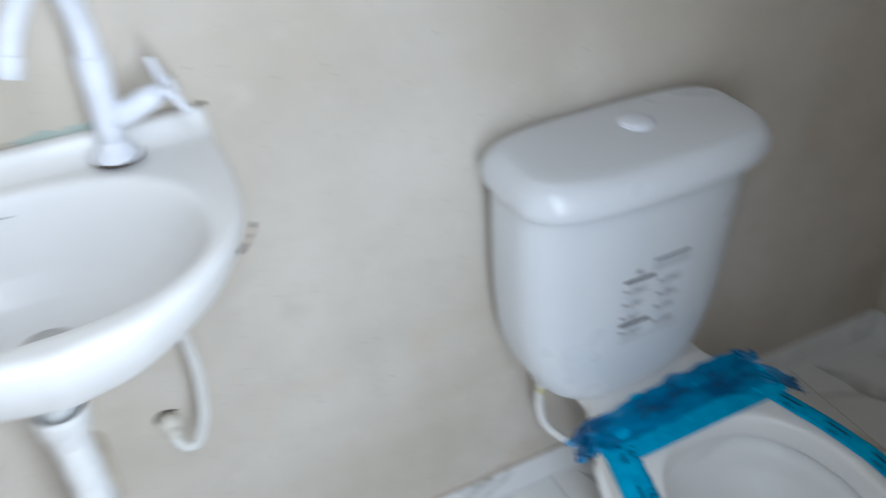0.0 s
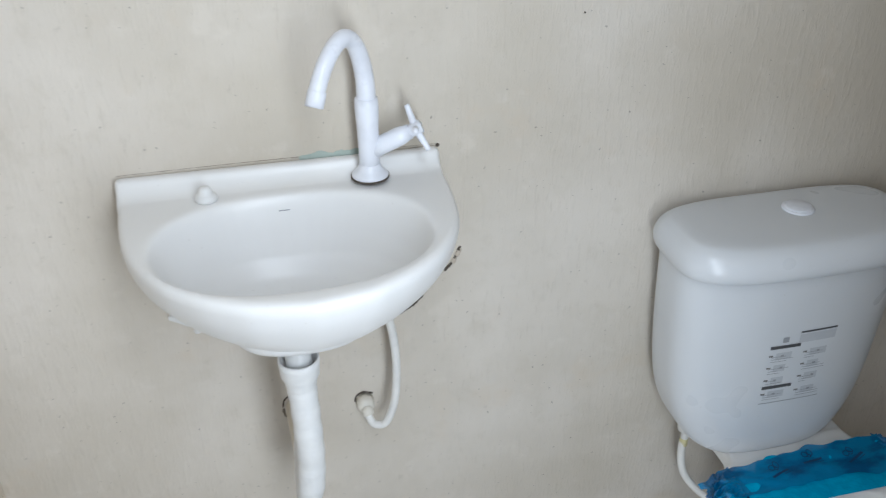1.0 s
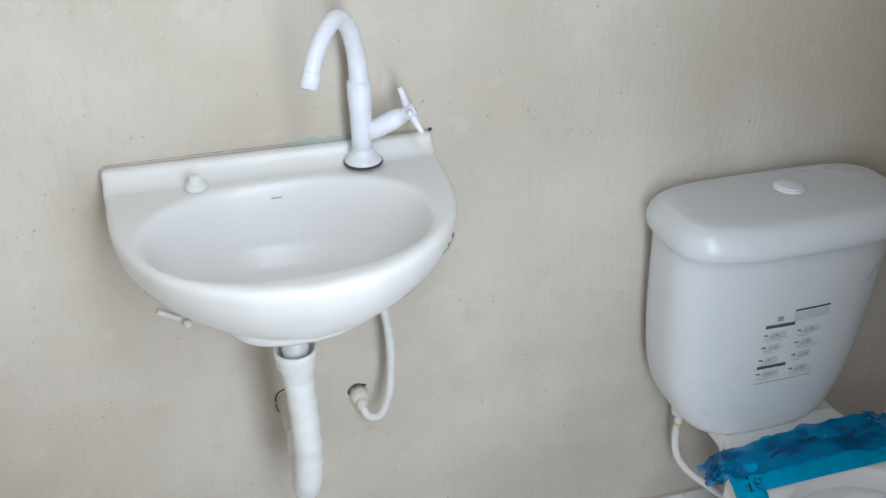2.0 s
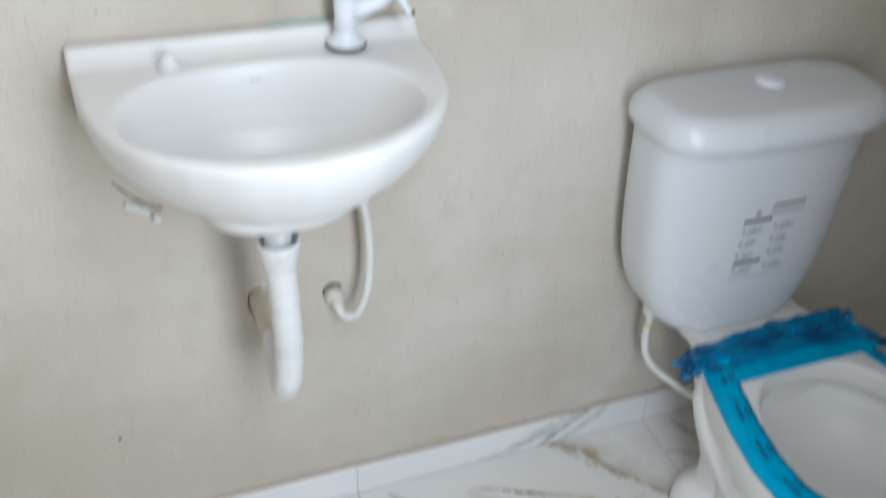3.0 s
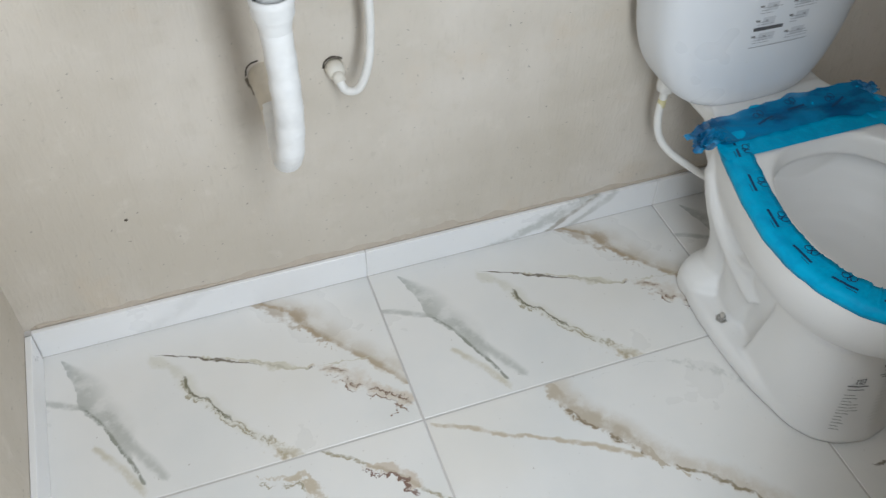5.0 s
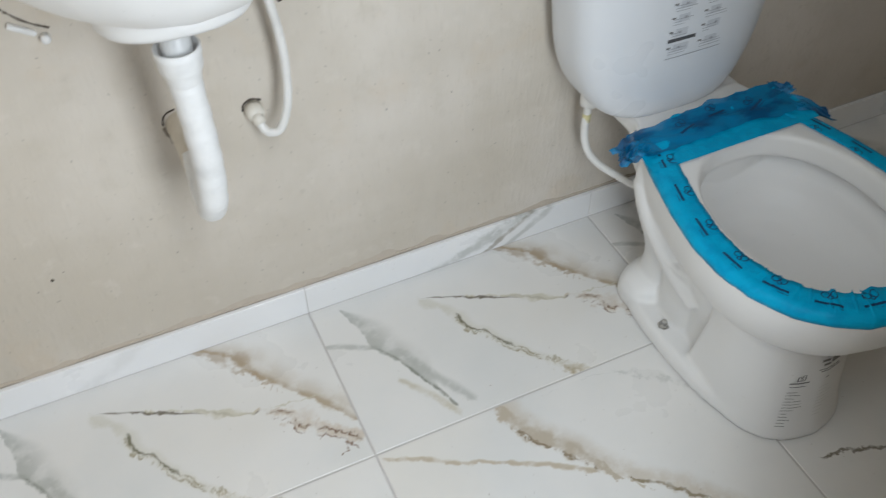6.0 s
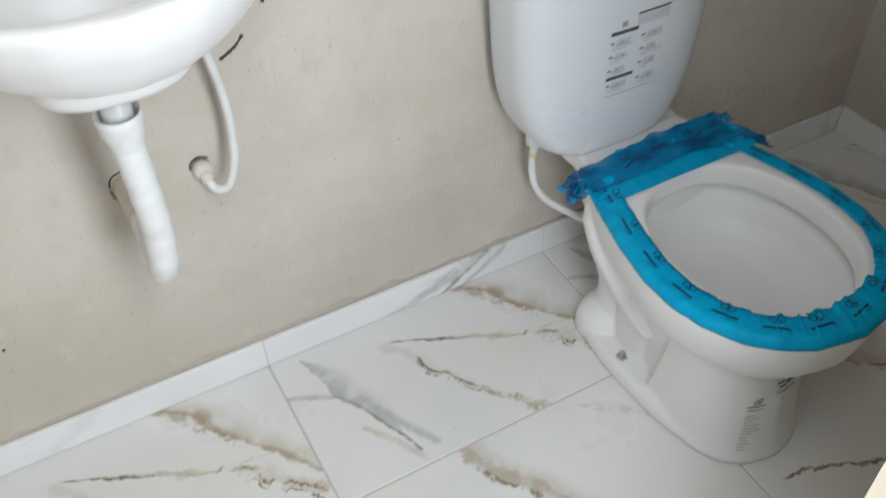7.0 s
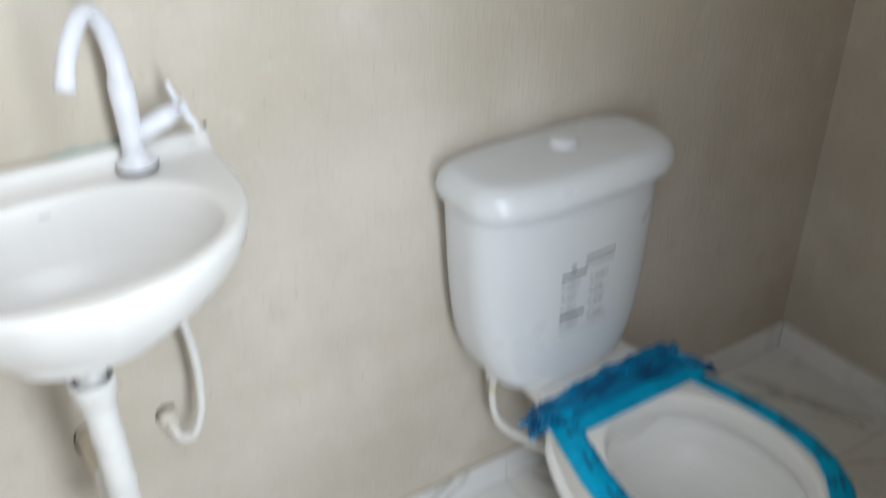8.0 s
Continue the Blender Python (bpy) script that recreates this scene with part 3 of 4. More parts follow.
putty("back_gap", [(-0.320, 0.0003, 0.9025), (-0.2, 0.0003, 0.9035), (-0.1, 0.0003, 0.9035), (0.0, 0.0003, 0.903), (0.104, 0.0003, 0.9025)], 0.0006, "thin brownish joint along the back of the basin", joint_brown)


def bracket():
    thing = base("basin_bracket", -0.274, 0.0, 0.668, "small white plastic bracket under the basin", "bracket")
    part("plate", moved(box(-0.020, 0.014, -0.008, 0.0, -0.0035, 0.0035, 0.0015), pose(0, 0, 0, 0, 32, 0)), pipe_plastic, thing)
    part("peg", moved(turned([(0.006, 0.0), (0.006, 0.010), (0.004, 0.012)], 12), pose(0.020, 0.0, -0.016, 90, 0, 0)), pipe_plastic, thing)
    return thing


bracket()

# ---------------------------------------------------------------- toilet
RIM = [(-0.150, 0.106), (-0.185, 0.116), (-0.215, 0.130), (-0.245, 0.143), (-0.30, 0.159), (-0.36, 0.175), (-0.43, 0.187), (-0.49, 0.187), (-0.54, 0.176), (-0.59, 0.149), (-0.625, 0.114), (-0.65, 0.069), (-0.664, 0.0)]
rim_flat = outline(RIM, 44)
TOILET = (0.660, 0.0, 0.0, 0.2)


def toilet_body():
    """The cast bowl, pedestal and foot, as overlapping solids."""
    bm = bmesh.new()
    rings = []
    # outer skin, from the underside up
    for z, sx, sy in smooth_rows((0.175, 0.50, 0.60), (0.19, 0.58, 0.70), (0.215, 0.68, 0.80), (0.245, 0.80, 0.885), (0.275, 0.895, 0.94), (0.305, 0.955, 0.972), (0.325, 0.98, 0.988), (0.345, 0.996, 0.998), (0.362, 1.0, 1.0), (0.369, 0.992, 0.995), (0.372, 0.975, 0.985)):
        rings.append(ring(rim_flat, z, sx, sy, -0.33))

    def inner(hw, yb, yf, z):
        cy, ay = (yb + yf) / 2, (yb - yf) / 2
        out = []
        for x, y in rim_flat:
            a = math.atan2((y + 0.40) / 0.26, x / 0.186)
            c, s = math.cos(a), math.sin(a)
            out.append(Vector((hw * math.copysign(abs(c) ** 0.92, c), cy + ay * math.copysign(abs(s) ** 0.92, s), z)))
        return out

    for hw, yb, yf, z in ((0.144, -0.270, -0.620, 0.372), (0.139, -0.276, -0.615, 0.3708), (0.136, -0.280, -0.612, 0.366), (0.132, -0.285, -0.608, 0.338), (0.133, -0.284, -0.609, 0.333), (0.158, -0.261, -0.629, 0.3315), (0.158, -0.261, -0.629, 0.316),
                          (0.140, -0.280, -0.611, 0.30), (0.128, -0.294, -0.594, 0.276), (0.108, -0.312, -0.566, 0.256), (0.078, -0.335, -0.525, 0.240), (0.03, -0.36, -0.46, 0.231)):
        rings.append(inner(hw, yb, yf, z))
    add_loft(bm, rings)
    # rear deck that carries the tank
    add_loft(bm, [superring(0, -0.125, w, d, z, 4.5) for w, d, z in ((0.098, 0.100, 0.333), (0.108, 0.108, 0.338), (0.112, 0.112, 0.346), (0.112, 0.112, 0.362), (0.108, 0.108, 0.3685))])
    # pedestal
    def column(yb):
        return outline([(yb, 0.112), (-0.47, 0.118), (-0.50, 0.118), (-0.54, 0.106), (-0.57, 0.084), (-0.59, 0.05), (-0.598, 0.0)], 24)

    add_loft(bm, [ring(column(yb), z, sx, sy, -0.40) for z, sx, sy, yb in ((0.002, 0.96, 1.065, -0.398), (0.012, 0.96, 1.065, -0.398), (0.03, 0.93, 1.025, -0.402), (0.07, 0.915, 0.98, -0.410), (0.12, 0.91, 0.94, -0.420), (0.16, 0.91, 0.91, -0.428), (0.19, 0.90, 0.87, -0.432))])
    # foot with the bolt recess
    foot = outline([(-0.175, 0.075), (-0.20, 0.102), (-0.25, 0.124), (-0.33, 0.128), (-0.43, 0.126), (-0.50, 0.116), (-0.55, 0.094), (-0.58, 0.060), (-0.59, 0.0)], 24)
    add_loft(bm, [ring(foot, z, s, s, -0.36) for z, s in ((0.002, 1.0), (0.016, 1.0), (0.026, 0.975), (0.031, 0.93))])
    # raised heel of the foot
    add_loft(bm, [superring(0, -0.235, w, d, z, 2.6) for z, w, d in ((0.003, 0.120, 0.060), (0.03, 0.119, 0.060), (0.045, 0.112, 0.055), (0.056, 0.099, 0.047), (0.064, 0.082, 0.038))])
    # trapway
    add_loft(bm, [superring(0, -0.238, hw, d, z, 2.6) for z, hw, d in ((0.01, 0.085, 0.05), (0.07, 0.082, 0.046), (0.10, 0.081, 0.043), (0.13, 0.086, 0.042), (0.16, 0.096, 0.042), (0.20, 0.112, 0.044), (0.24, 0.126, 0.046), (0.28, 0.137, 0.047), (0.32, 0.139, 0.045), (0.345, 0.134, 0.042), (0.36, 0.127, 0.040))])
    add_loft(bm, [superring(0, -0.32, hw, d, z, 2.4) for z, hw, d in ((0.01, 0.088, 0.07), (0.08, 0.086, 0.075), (0.12, 0.092, 0.08), (0.16, 0.108, 0.085), (0.19, 0.120, 0.085))])
    add_loft(bm, [superring(0, -0.39, hw, 0.07, z, 2.4) for z, hw in ((0.01, 0.080), (0.10, 0.082), (0.15, 0.098), (0.185, 0.108))])
    # the trap's pipe, showing as a slanting swell on both flanks
    for side in (-1, 1):
        line = spline([(side * 0.112, -0.232, 0.300), (side * 0.108, -0.262, 0.240), (side * 0.098, -0.300, 0.190), (side * 0.089, -0.340, 0.150), (side * 0.080, -0.375, 0.122)], 6)
        swell = tube(line, lambda t: 0.029 - 0.03 * t, 16)
        mesh = bpy.data.meshes.new("swell")
        swell.to_mesh(mesh)
        swell.free()
        bm.from_mesh(mesh)
    return bm


def toilet():
    thing = base("toilet", *TOILET[:3], "white ceramic close-coupled toilet on the tiled floor", "toilet", TOILET[3])
    bm = toilet_body()
    tree = BVHTree.FromBMesh(bm)
    bowl = part("bowl", bm, porcelain, thing)
    fused(bowl, 0.0036, 6)
    for x in (-0.102, 0.102):
        bolt = part("bolt", moved(turned([(0.0115, 0.0), (0.0115, 0.002), (0.0115, 0.0021), (0.0078, 0.0022), (0.0078, 0.0023), (0.0078, 0.008), (0.0045, 0.0081), (0.0045, 0.0082), (0.0045, 0.015), (0.0035, 0.016)], 6), pose(x, -0.333, 0.029)), steel, thing, "steel floor bolt", False)
    # printed notes on the pedestal
    way = Vector((0.62, 0.785, 0.0)).normalized()
    u = Vector((way.y, -way.x, 0.0))
    up = Vector((0, 0, 1))
    o = Vector((-0.02, -0.545, 0.0)) - way * 0.3
    rng = random.Random(4)
    # left column: emblem, two word bars and ragged text lines
    for k in range(12):
        z = 0.034 + 0.0068 * k
        part("printed_line", draped(tree, o, u, up, way, [(-0.012, -0.012 + rng.uniform(0.010, 0.032), z, z + 0.0011)], 0.0022), print_dim, thing)
    for x0, x1, z, h in ((-0.013, 0.017, 0.128, 0.0022), (-0.011, 0.013, 0.121, 0.0014)):
        part("printed_line", draped(tree, o, u, up, way, [(x0, x1, z, z + h)], 0.0022), print_black, thing)
    part("printed_emblem", draped(tree, o, u, up, way, [(-0.003, -0.0018, 0.134, 0.143), (-0.003, 0.003, 0.1422, 0.1434), (0.0018, 0.003, 0.136, 0.143), (0.004, 0.0052, 0.134, 0.146), (0.004, 0.009, 0.1448, 0.146), (0.008, 0.0092, 0.136, 0.146), (-0.003, 0.009, 0.134, 0.1350)], 0.0022), print_black, thing)
    # right column: a dark emblem block over fine lines
    o2 = Vector((0.008, -0.555, 0.0)) - Vector((0.25, 0.97, 0)) * 0.3
    way2, u2 = Vector((0.25, 0.97, 0)).normalized(), Vector((0.97, -0.25, 0)).normalized()
    part("printed_emblem", draped(tree, o2, u2, up, way2, [(-0.010, 0.002, 0.158, 0.162), (-0.014, 0.0, 0.166, 0.170), (0.004, 0.020, 0.160, 0.174), (-0.006, 0.004, 0.174, 0.178)], 0.0022), print_dim, thing)
    for x0, x1, z in ((-0.016, 0.022, 0.150), (-0.012, 0.026, 0.1455), (0.0, 0.008, 0.130)):
        part("printed_line", draped(tree, o2, u2, up, way2, [(x0, x1, z, z + 0.0016)], 0.0022), print_black, thing)
    for k in range(9):
        z = 0.050 + 0.0075 * k
        part("printed_line", draped(tree, o2, u2, up, way2, [(-0.006, -0.006 + rng.uniform(0.012, 0.030), z, z + 0.001)], 0.0022), print_faint, thing)
    return thing, tree


the_toilet, toilet_tree = toilet()


def tank():
    thing = base("toilet_tank", 0.623, 0.0, 0.0, "white ceramic toilet tank with a push-button lid", "toilet tank")
    rows = ((0.366, 0.072, 0.045), (0.3675, 0.089, 0.060), (0.373, 0.108, 0.071), (0.387, 0.127, 0.0765), (0.41, 0.144, 0.079), (0.44, 0.158, 0.080), (0.48, 0.169, 0.081), (0.54, 0.177, 0.081), (0.62, 0.1825, 0.081), (0.738, 0.187, 0.080))
    bm = loft([superring(0, -0.087, w, d, z, 3.5, 96) for z, w, d in smooth_rows(*rows)])
    for v in bm.verts:
        if v.co.y < -0.1:
            v.co.y -= 0.012 * (1 - (v.co.x / 0.2) ** 2)
    tree = BVHTree.FromBMesh(bm)
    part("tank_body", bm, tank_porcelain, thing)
    rows = ((0.727, 0.187, 0.081), (0.7245, 0.1935, 0.0875), (0.7275, 0.1965, 0.0910), (0.736, 0.1990, 0.0935), (0.746, 0.1985, 0.0930), (0.758, 0.1940, 0.0890), (0.7685, 0.184, 0.0800), (0.7745, 0.168, 0.066), (0.777, 0.10, 0.03))
    bm = loft([superring(0, -0.0955, w, d, z, 4.0, 96) for z, w, d in smooth_rows(*rows)])
    for v in bm.verts:
        if v.co.y < -0.1:
            v.co.y -= 0.012 * (1 - (v.co.x / 0.215) ** 2)
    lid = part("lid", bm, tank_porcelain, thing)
    button = part("button_ring", moved(turned([(0.0235, 0.0), (0.024, 0.003), (0.021, 0.0045)], 32), pose(0.014, -0.088, 0.7755)), white_plastic, lid)
    part("button", moved(turned([(0.0205, 0.0), (0.0205, 0.0055), (0.018, 0.007)], 32), pose(0.014, -0.088, 0.7755)), white_plastic, button)
    # instruction sheet printed on the front
    o, u, up, way = Vector((0.009, -0.4, 0.017)), Vector((1, 0, 0)), Vector((0, 0, 1)), Vector((0, 1, 0))
    L, R = -0.058, 0.050
    def printed(name, rect, lift, material, label=""):
        part(name, draped(tree, o, u, up, way, [rect], lift), material, thing, label)

    for rect in ((-0.012, R, 0.5985, 0.6018), (L, -0.008, 0.574, 0.580), (L, -0.008, 0.497, 0.503)):
        printed("print_heading", rect, 0.0008, print_black, "dark heading bar of the printed instructions")
    rng = random.Random(11)
    for z in (0.560, 0.537, 0.513, 0.486):
        for x in (L, -0.001):
            printed("print_tick", (x, x + 0.0070, z, z + 0.0030), 0.0008, print_dim)
            wide = rng.uniform(0.018, 0.036)
            printed("print_drawing", (x + 0.012, x + 0.012 + wide, z - 0.007, z + 0.006), 0.0004, print_pale, "pale grey printed drawing")
            for k in range(3):
                w = rng.uniform(0.012, 0.040)
                printed("print_line", (x + 0.004, x + 0.004 + w, z - 0.0105 + 0.0045 * k, z - 0.0096 + 0.0045 * k), 0.0008, print_grey)
            dx = x + 0.014 + rng.uniform(0, 0.012)
            printed("print_tick", (dx, dx + 0.005, z - 0.002, z + 0.002), 0.0008, print_grey)
    printed("print_line", (L, R - 0.005, 0.468, 0.4694), 0.0008, print_grey)
    printed("print_drawing", (-0.012, R, 0.580, 0.596), 0.0004, print_pale)
    printed("print_emblem", (-0.040, -0.030, 0.585, 0.594), 0.0008, print_grey)
    return thing


tank()


def tank_hose():
    thing = supply("tank_hose", (0.530, -0.066, 0.352), [(0.530, -0.066, 0.372), (0.529, -0.066, 0.33), (0.527, -0.067, 0.29), (0.534, -0.072, 0.248), (0.554, -0.084, 0.216), (0.584, -0.110, 0.194), (0.612, -0.150, 0.184), (0.637, -0.190, 0.180), (0.650, -0.225, 0.178)], 0.0068, "white flexible hose from tank down behind the toilet")
    part("nut", moved(turned([(0.012, -0.012), (0.0165, -0.008), (0.0165, 0.014), (0.013, 0.016), (0.013, 0.040)], 8), pose(0, 0, 0.0)), hose_plastic, thing)
    part("yellow_band", moved(turned([(0.0073, -0.044), (0.0073, -0.028)], 14), pose(-0.0015, 0, 0.0)), yellow_tape, thing, "yellow mark on the hose")
    return thing


tank_hose()


# ---------------------------------------------------------------- blue protective film on the rim
def rim_film():
    thing = base("protective_film", *TOILET[:2], 0.372, "blue printed protective film stuck round the toilet rim", "film", TOILET[3])
    fine = outline(RIM, 330)
    pts = [Vector((x, y, 0)) for x, y in fine if y < -0.222]
    k = len(pts)
    rows = []
    for i, p in enumerate(pts):
        ahead = (pts[min(i + 1, k - 1)] - pts[max(i - 1, 0)]).normalized()
        inward = Vector((-ahead.y, ahead.x, 0))
        if inward.dot(Vector((0, -0.42, 0)) - p) < 0:
            inward = -inward
        f = i / (k - 1)
        crumple = noise.noise(Vector((f * 34, 1.3, 0))) + 0.5 * noise.noise(Vector((f * 90, 4.3, 0)))
        front = math.exp(-((f - 0.52) / 0.2) ** 2)
        width = 0.040 + 0.008 * front + 0.004 * crumple * (0.4 + front) - 0.006 * (f > 0.62)
        lift = 0.0010 * max(0.0, crumple) * (0.4 + front)
        # pleats gathered at the inner edge
        pleat = max(0.0, 1.0 - abs(noise.noise(Vector((f * 46, 9.1, 0)))) / 0.10) * (0.15 + front)
        lift += 0.0042 * pleat
        width += 0.003 * pleat + 0.0025 * noise.noise(Vector((f * 120, 3.7, 0))) * front
        row = [p - inward * 0.0012 + Vector((0, 0, -0.016 + 0.002 * crumple)), p - inward * 0.0022 + Vector((0, 0, -0.009)), p + inward * 0.0005 + Vector((0, 0, -0.0015)), p + inward * 0.006 + Vector((0, 0, 0.0022))]
        for j in range(1, 5):
            row.append(p + inward * (0.006 + (width - 0.006) * j / 4) + Vector((0, 0, 0.0024 + lift * (0.35 + 0.65 * j / 4) + 0.0006 * crumple * (j == 4))))
        rows.append(row)
    bm = bmesh.new()
    grid = [[bm.verts.new(v) for v in row] for row in rows]
    for a, b in zip(grid, grid[1:]):
        for j in range(len(a) - 1):
            bm.faces.new((a[j], a[j + 1], b[j + 1], b[j]))
    strip_tree = BVHTree.FromBMesh(bm)
    strip = part("rim_strip", bm, film, thing)
    thick = strip.modifiers.new("thickness", "SOLIDIFY")
    thick.thickness, thick.offset = 0.0004, 1.0
    # printed emblems with a word bar below each
    run, centres, last = 0.0, [], -0.03
    for i in range(1, k - 1):
        run += (pts[i] - pts[i - 1]).length
        if run - last > 0.074:
            centres.append(i)
            last = run
    def emblem(tree, p, ahead, inward, size, turn=0.0):
        """Two leaf loops over a row of short upright bars, the place of a word."""
        bm = bmesh.new()
        ct, st = math.cos(turn) * size, math.sin(turn) * size
        strokes = []
        for cx, cy, rx, ry in ((-0.0050, 0.0080, 0.0046, 0.0046), (0.0048, 0.0092, 0.0040, 0.0056), (0.0010, 0.0040, 0.0026, 0.0026)):
            for q in range(12):
                a0, a1 = 2 * math.pi * q / 12, 2 * math.pi * (q + 1) / 12
                strokes.append((cx + rx * math.cos(a0), cy + ry * math.sin(a0), cx + rx * math.cos(a1), cy + ry * math.sin(a1), 0.0013))
        for q in range(7):
            x = -0.0145 + 0.0047 * q
            strokes.append((x, -0.0058, x + 0.0010, -0.0058, 0.0036))
        strokes.append((0.004, -0.0108, 0.0165, -0.0108, 0.0010))
        for x0, y0, x1, y1, w in strokes:
            d = Vector((x1 - x0, y1 - y0, 0)).normalized() * (w / 2)
            corners = []
            for x, y in ((x0 - d.x + d.y, y0 - d.y - d.x), (x1 + d.x + d.y, y1 + d.y - d.x), (x1 + d.x - d.y, y1 + d.y + d.x), (x0 - d.x - d.y, y0 - d.y + d.x)):
                q = p + ahead * (x * ct - y * st) + inward * (x * st + y * ct + 0.001)
                hit = tree.ray_cast(Vector((q.x, q.y, 0.1)), Vector((0, 0, -1)))[0]
                if hit is not None:
                    corners.append(hit + Vector((0, 0, 0.0009)))
            if len(corners) == 4:
                bm.faces.new([bm.verts.new(c) for c in corners])
        part("printed_emblem", bm, film_print, thing, "dark blue printed emblem with a word bar")

    for i in centres:
        ahead = (pts[min(i + 8, k - 1)] - pts[max(i - 8, 0)]).normalized()
        emblem(strip_tree, (rows[i][4] + rows[i][6]) / 2, ahead, (rows[i][7] - rows[i][3]).normalized(), 1.1)
    # sheet across the rear of the bowl, crumpled towards the tank
    bm = bmesh.new()
    nu, nv = 60, 26
    grid = {}
    for i in range(nu + 1):
        for j in range(nv + 1):
            u, v = i / nu, j / nv
            back = -0.196 + 0.012 * noise.noise(Vector((u * 7, 0.3, 0))) - 0.02 * (1 - u) * (u < 0.2)
            y = -0.290 + (back + 0.290) * v
            half = np.interp(-y, [0.17, 0.20, 0.245, 0.29], [0.130, 0.140, 0.158, 0.160])
            x = -half + 2 * half * u
            c = noise.noise(Vector((x * 38, y * 60, 2.0))) + 0.6 * noise.noise(Vector((x * 85, y * 110, 5.0)))
            z = 0.0030 + (0.0085 * (c + 0.6) + 0.007) * max(0.0, v - 0.30) ** 1.2
            if abs(x) > 0.125:
                z += 0.008 * max(0, c) * v
            grid[i, j] = bm.verts.new((x, y, z))
    for i in range(nu):
        for j in range(nv):
            bm.faces.new((grid[i, j], grid[i + 1, j], grid[i + 1, j + 1], grid[i, j + 1]))
    part("rear_sheet", bm, film, thing, "crumpled blue film behind the seat")

    def flap(seed, o, along, out, length, reach, droop, taper=0.35, relief=0.0065):
        """A loose end of film: sharp folds, a torn edge."""
        bm = bmesh.new()
        n1, n2 = 30, 24
        grid = {}
        for i in range(n1 + 1):
            for j in range(n2 + 1):
                u, v = i / n1, j / n2
                ragged = 1 + 0.22 * noise.noise(Vector((u * 2.2, seed, 0))) + 0.09 * noise.noise(Vector((u * 9, seed, 3)))
                p = o + along * length * ((u - 0.5) * (1 - taper * v) + 0.06 * noise.noise(Vector((v * 5, seed, 7)))) + out * reach * v * ragged
                c = 0.45 - 2.4 * abs(noise.noise(Vector((u * 2.4 + v, v * 2.2, seed)))) + 0.5 * abs(noise.noise(Vector((u * 6, v * 5, seed + 4))))
                grid[i, j] = bm.verts.new(p + Vector((0, 0, relief * c * min(1, v * 2.5) - droop * v * v)))
        for i in range(n1):
            for j in range(n2):
                bm.faces.new((grid[i, j], grid[i + 1, j], grid[i + 1, j + 1], grid[i, j + 1]))
        part("loose_flap", bm, loose_film, thing, "loose torn end of the film")

    # the pinched left end, in two overlapping folds
    flap(1.0, Vector((-0.128, -0.228, 0.010)), Vector((-0.15, 0.98, 0)), Vector((-0.98, -0.14, 0)), 0.060, 0.060, 0.012, 0.30, 0.009)
    flap(5.0, Vector((-0.132, -0.244, 0.012)), Vector((0.25, 0.97, 0)), Vector((-0.98, 0.10, 0.0)), 0.042, 0.044, 0.004, 0.15, 0.010)
    # the right end, trailing down behind the rim
    flap(3.0, Vector((0.130, -0.236, 0.008)), Vector((0.42, 0.90, 0)), Vector((0.80, -0.60, 0)), 0.042, 0.080, 0.022, 0.30, 0.008)
    flap(9.0, Vector((0.132, -0.204, 0.012)), Vector((0.1, 1.0, 0)), Vector((0.85, -0.45, 0.2)), 0.034, 0.034, 0.006, 0.3, 0.007)
    # folded second layer towards the tank
    bm = bmesh.new()
    nu, nv = 56, 16
    grid = {}
    for i in range(nu + 1):
        for j in range(nv + 1):
            u, v = i / nu, j / nv
            x = -0.150 + 0.292 * u
            y0 = -0.258 + 0.012 * noise.noise(Vector((u * 4, 8.0, 0))) + 0.005 * noise.noise(Vector((u * 14, 2.0, 0)))
            y1 = -0.193 + 0.010 * noise.noise(Vector((u * 8, 5.0, 0))) - 0.022 * (1 - u) ** 3
            y = y0 + (y1 - y0) * v
            c = 0.5 - 2.2 * abs(noise.noise(Vector((x * 9 + y * 14, y * 34 + x * 5, 12.0)))) + 0.2 * noise.noise(Vector((x * 50, y * 70, 15.0)))
            grid[i, j] = bm.verts.new((x, y, 0.005 + 0.006 * max(-0.3, c) * math.sin(math.pi * min(1, v * 1.3 + 0.1)) ** 0.5 + 0.010 * v))
    for i in range(nu):
        for j in range(nv):
            bm.faces.new((grid[i, j], grid[i + 1, j], grid[i + 1, j + 1], grid[i, j + 1]))
    fold_tree = BVHTree.FromBMesh(bm)
    part("folded_layer", bm, loose_film, thing, "crumpled second layer of darker blue film")
    for x, y, turn in ((-0.060, -0.228, 0.3), (0.005, -0.216, 0.1), (0.075, -0.226, 0.4)):
        emblem(fold_tree, Vector((x, y, 0.0)), Vector((1, 0.02, 0)), Vector((0, 1, 0.05)), 1.05, turn)
    return thing


rim_film()

# ---------------------------------------------------------------- marks on the wall
def nail_hole(x, z, r):
    ob = part("nail_hole", moved(turned([(r, 0.0), (r * 0.8, 0.0012)], 10), pose(x, 0.0, z, 90, 0, 0)), dark_gap)
    return tagged(ob, "small dark nail hole in plaster", "hole")


for x, z, r in ((-0.369, 0.257, 0.0028), (0.31, 1.07, 0.0014), (0.106, 0.900, 0.0030)):
    nail_hole(x, z, r)
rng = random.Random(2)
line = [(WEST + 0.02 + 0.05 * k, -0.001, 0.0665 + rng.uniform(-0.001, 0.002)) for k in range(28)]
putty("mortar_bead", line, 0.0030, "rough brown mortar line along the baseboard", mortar)

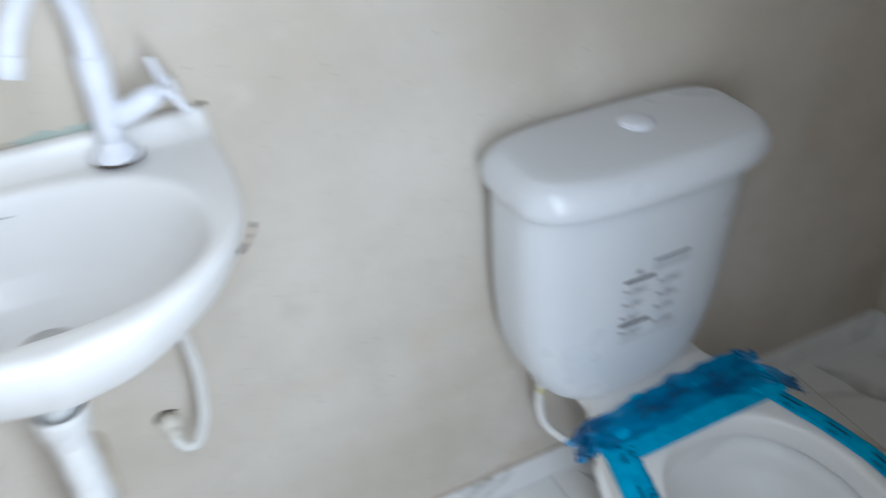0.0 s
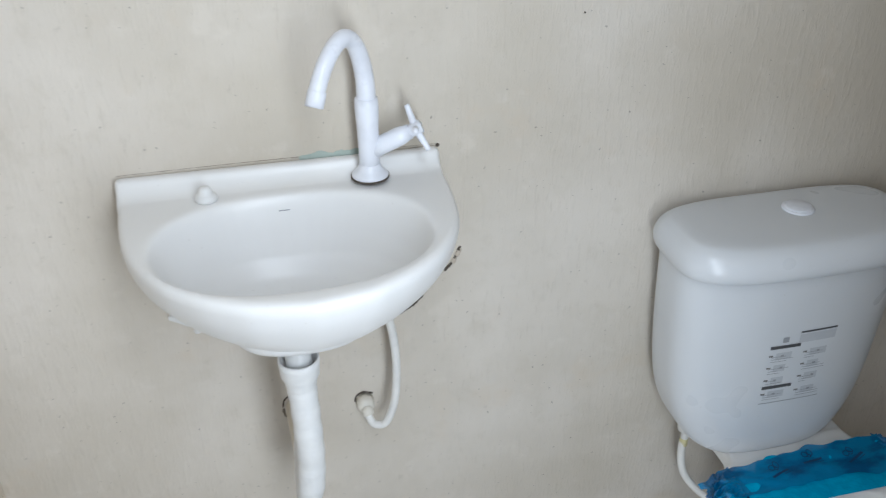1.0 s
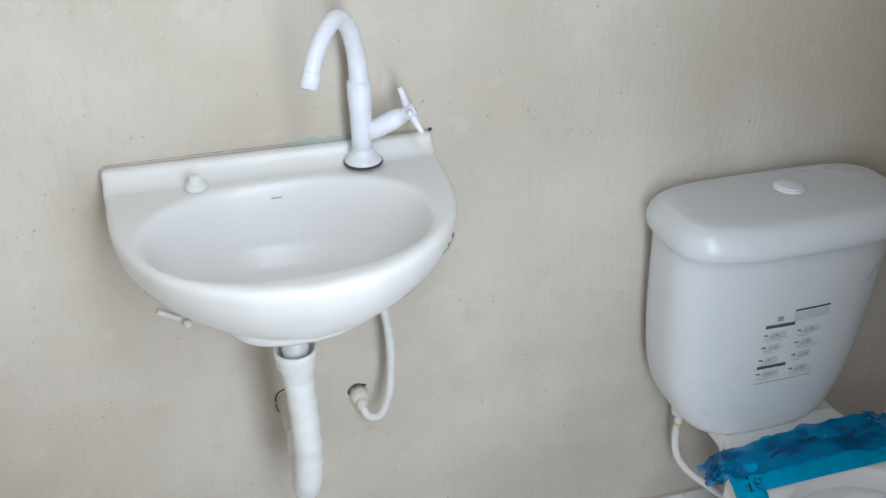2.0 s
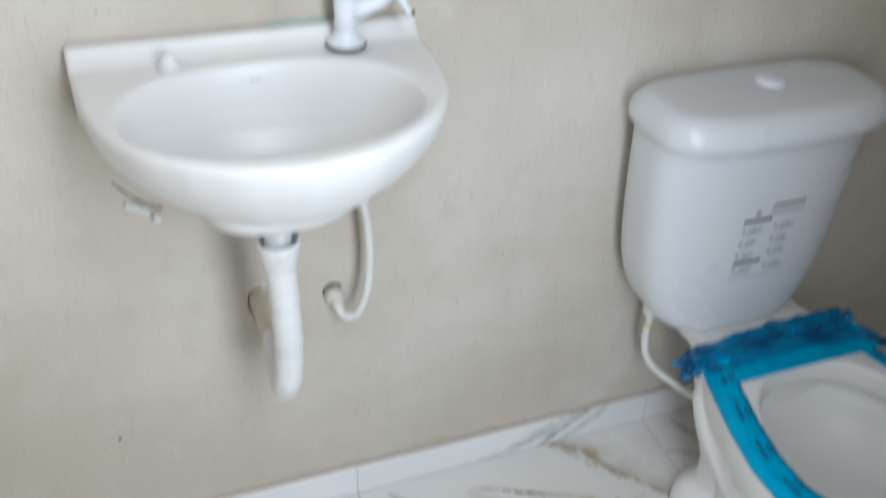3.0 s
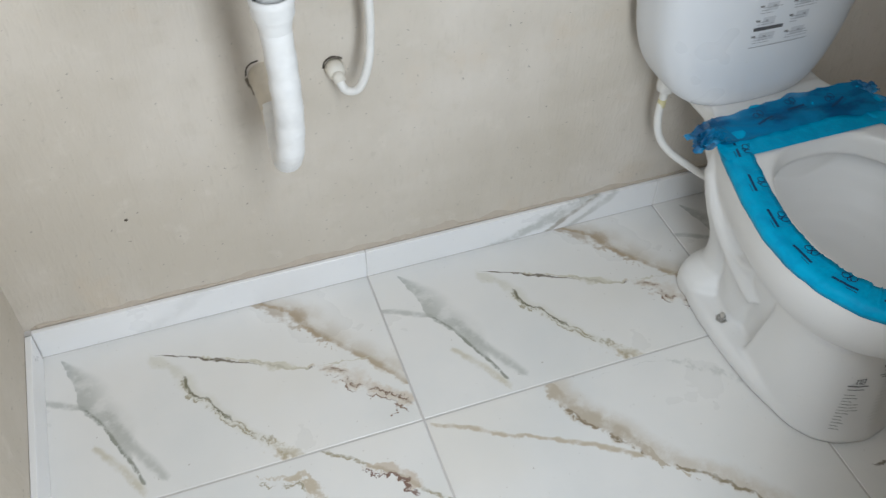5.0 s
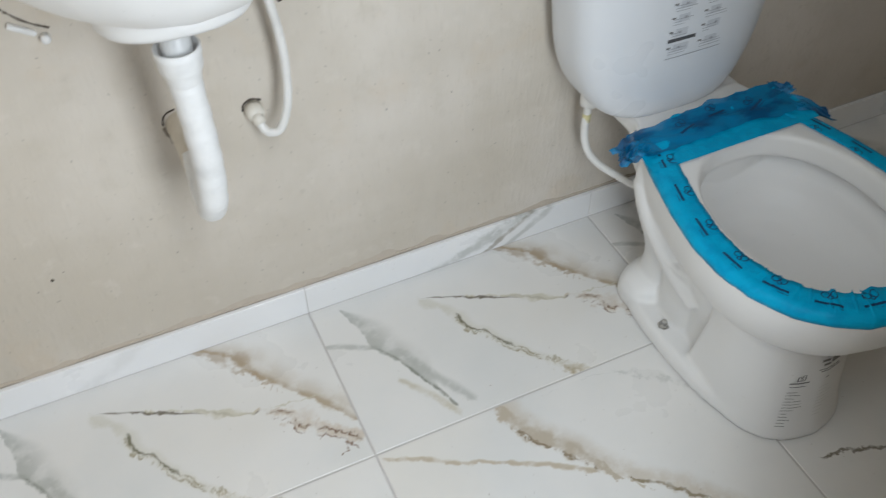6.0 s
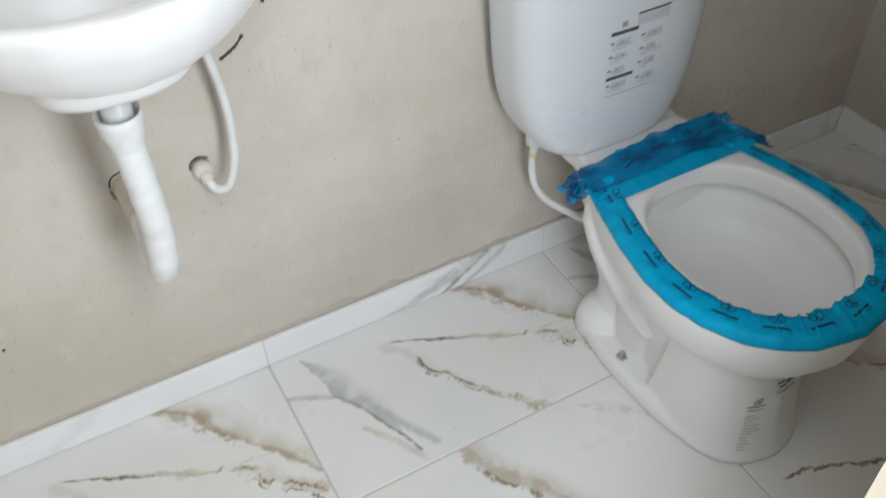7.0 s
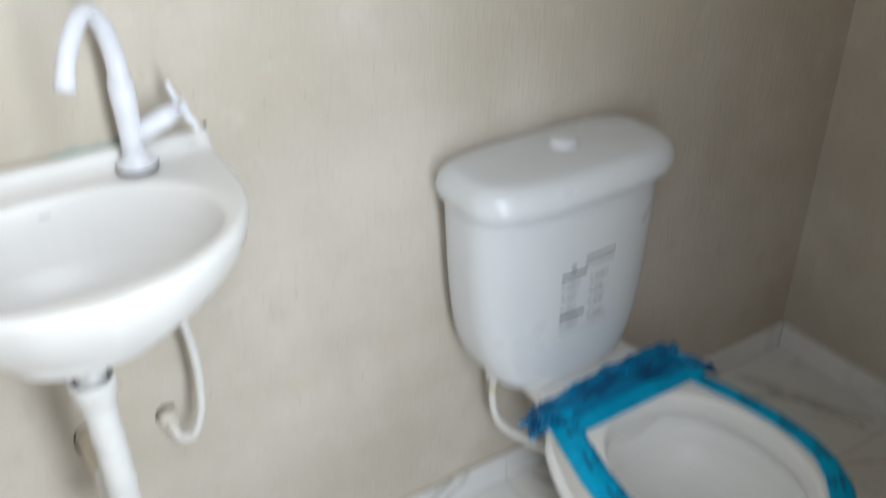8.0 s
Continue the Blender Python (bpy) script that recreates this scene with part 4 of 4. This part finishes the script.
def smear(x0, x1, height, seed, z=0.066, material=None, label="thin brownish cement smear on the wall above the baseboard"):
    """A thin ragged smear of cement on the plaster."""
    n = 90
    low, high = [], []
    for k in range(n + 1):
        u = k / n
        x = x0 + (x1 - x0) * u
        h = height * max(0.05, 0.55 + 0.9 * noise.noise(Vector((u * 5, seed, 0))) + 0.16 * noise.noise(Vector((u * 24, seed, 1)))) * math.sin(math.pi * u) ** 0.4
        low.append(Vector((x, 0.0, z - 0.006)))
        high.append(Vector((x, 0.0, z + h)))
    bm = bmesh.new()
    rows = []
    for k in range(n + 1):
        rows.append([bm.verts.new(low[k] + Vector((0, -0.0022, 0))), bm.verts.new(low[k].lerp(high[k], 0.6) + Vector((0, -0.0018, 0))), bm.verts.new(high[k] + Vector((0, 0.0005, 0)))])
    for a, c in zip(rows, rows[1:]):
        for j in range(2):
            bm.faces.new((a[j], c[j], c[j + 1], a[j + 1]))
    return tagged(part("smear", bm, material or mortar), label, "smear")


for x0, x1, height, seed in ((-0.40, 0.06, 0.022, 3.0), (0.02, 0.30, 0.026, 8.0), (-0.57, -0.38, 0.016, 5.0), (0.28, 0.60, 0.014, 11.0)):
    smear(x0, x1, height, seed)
smear(-0.085, 0.005, 0.008, 2.0, 0.904, green_stain, "pale green paint smear on the plaster above the basin")

# ---------------------------------------------------------------- baseboard and floor tiles
JOINTS = (-0.594, 0.006, 0.606, 1.206, 1.806)
GAP = 0.0036


def tile_mesh(x0, x1, y0, y1, z0, z1, material, ox, oy, name="tile", bevel=0.0009):
    bm = box(x0 - ox, x1 - ox, y0 - oy, y1 - oy, z0, z1, bevel, 1)
    mesh = bpy.data.meshes.new(name)
    bm.to_mesh(mesh)
    bm.free()
    mesh.materials.append(material)
    return mesh


baseboard = structure("baseboard", box(WEST, EAST, -0.0108, 0.0, 0.0, 0.064), grout, "low white marble baseboard along the walls", "baseboard")
for a, b in zip(JOINTS, JOINTS[1:]):
    x0, x1 = max(a + 0.0006, WEST + 0.011), min(b - 0.0006, EAST - 0.011)
    bm = box(x0 - a, x1 - a, -0.0645, 0.0, 0.0, 0.008, 0.001, 1)
    ob = part("tile", bm, marble_base if a == 0.006 else plain_base, baseboard, "", False, Matrix.Translation((a, -0.004, 0.0665)) @ pose(0, 0, 0, 90, 0, 0))
for x, turn in ((WEST + 0.0005, 90), (EAST - 0.0005, -90)):
    bm = box(0.0, 0.885, -0.066, 0.0, 0.0, 0.0105, 0.001, 1)
    y = SOUTH if turn == 90 else -0.012
    ob = part("tile", bm, plain_base, baseboard, "", False, Matrix.Translation((x, y, 0.0665)) @ pose(0, 0, 0, 0, 0, turn) @ pose(0, 0, 0, 90, 0, 0))

for row, (y0, y1, oy, material) in enumerate(((-0.340 + GAP / 2, -0.001, 0.0, marble_wall_row), (-0.940 + GAP / 2, -0.340 - GAP / 2, -0.340, marble_room_row), (SOUTH - THICK_WALL, -0.940 - GAP / 2, -0.94, marble_room_row))):
    for a, b in zip(JOINTS, JOINTS[1:]):
        x0, x1 = max(a + GAP / 2, WEST), min(b - GAP / 2, EAST)
        if row == 2:
            x0, x1 = max(x0, DOOR_L), min(x1, DOOR_R)
            if x1 - x0 < 0.02:
                continue
        ob = new("tile", tile_mesh(x0, x1, y0, y1, -0.008, 0.0, marble_room_left if row == 1 and a < -0.5 else material, a, oy))
        ob.parent = floor
        ob.matrix_basis = Matrix.Translation((a, oy, 0.0))
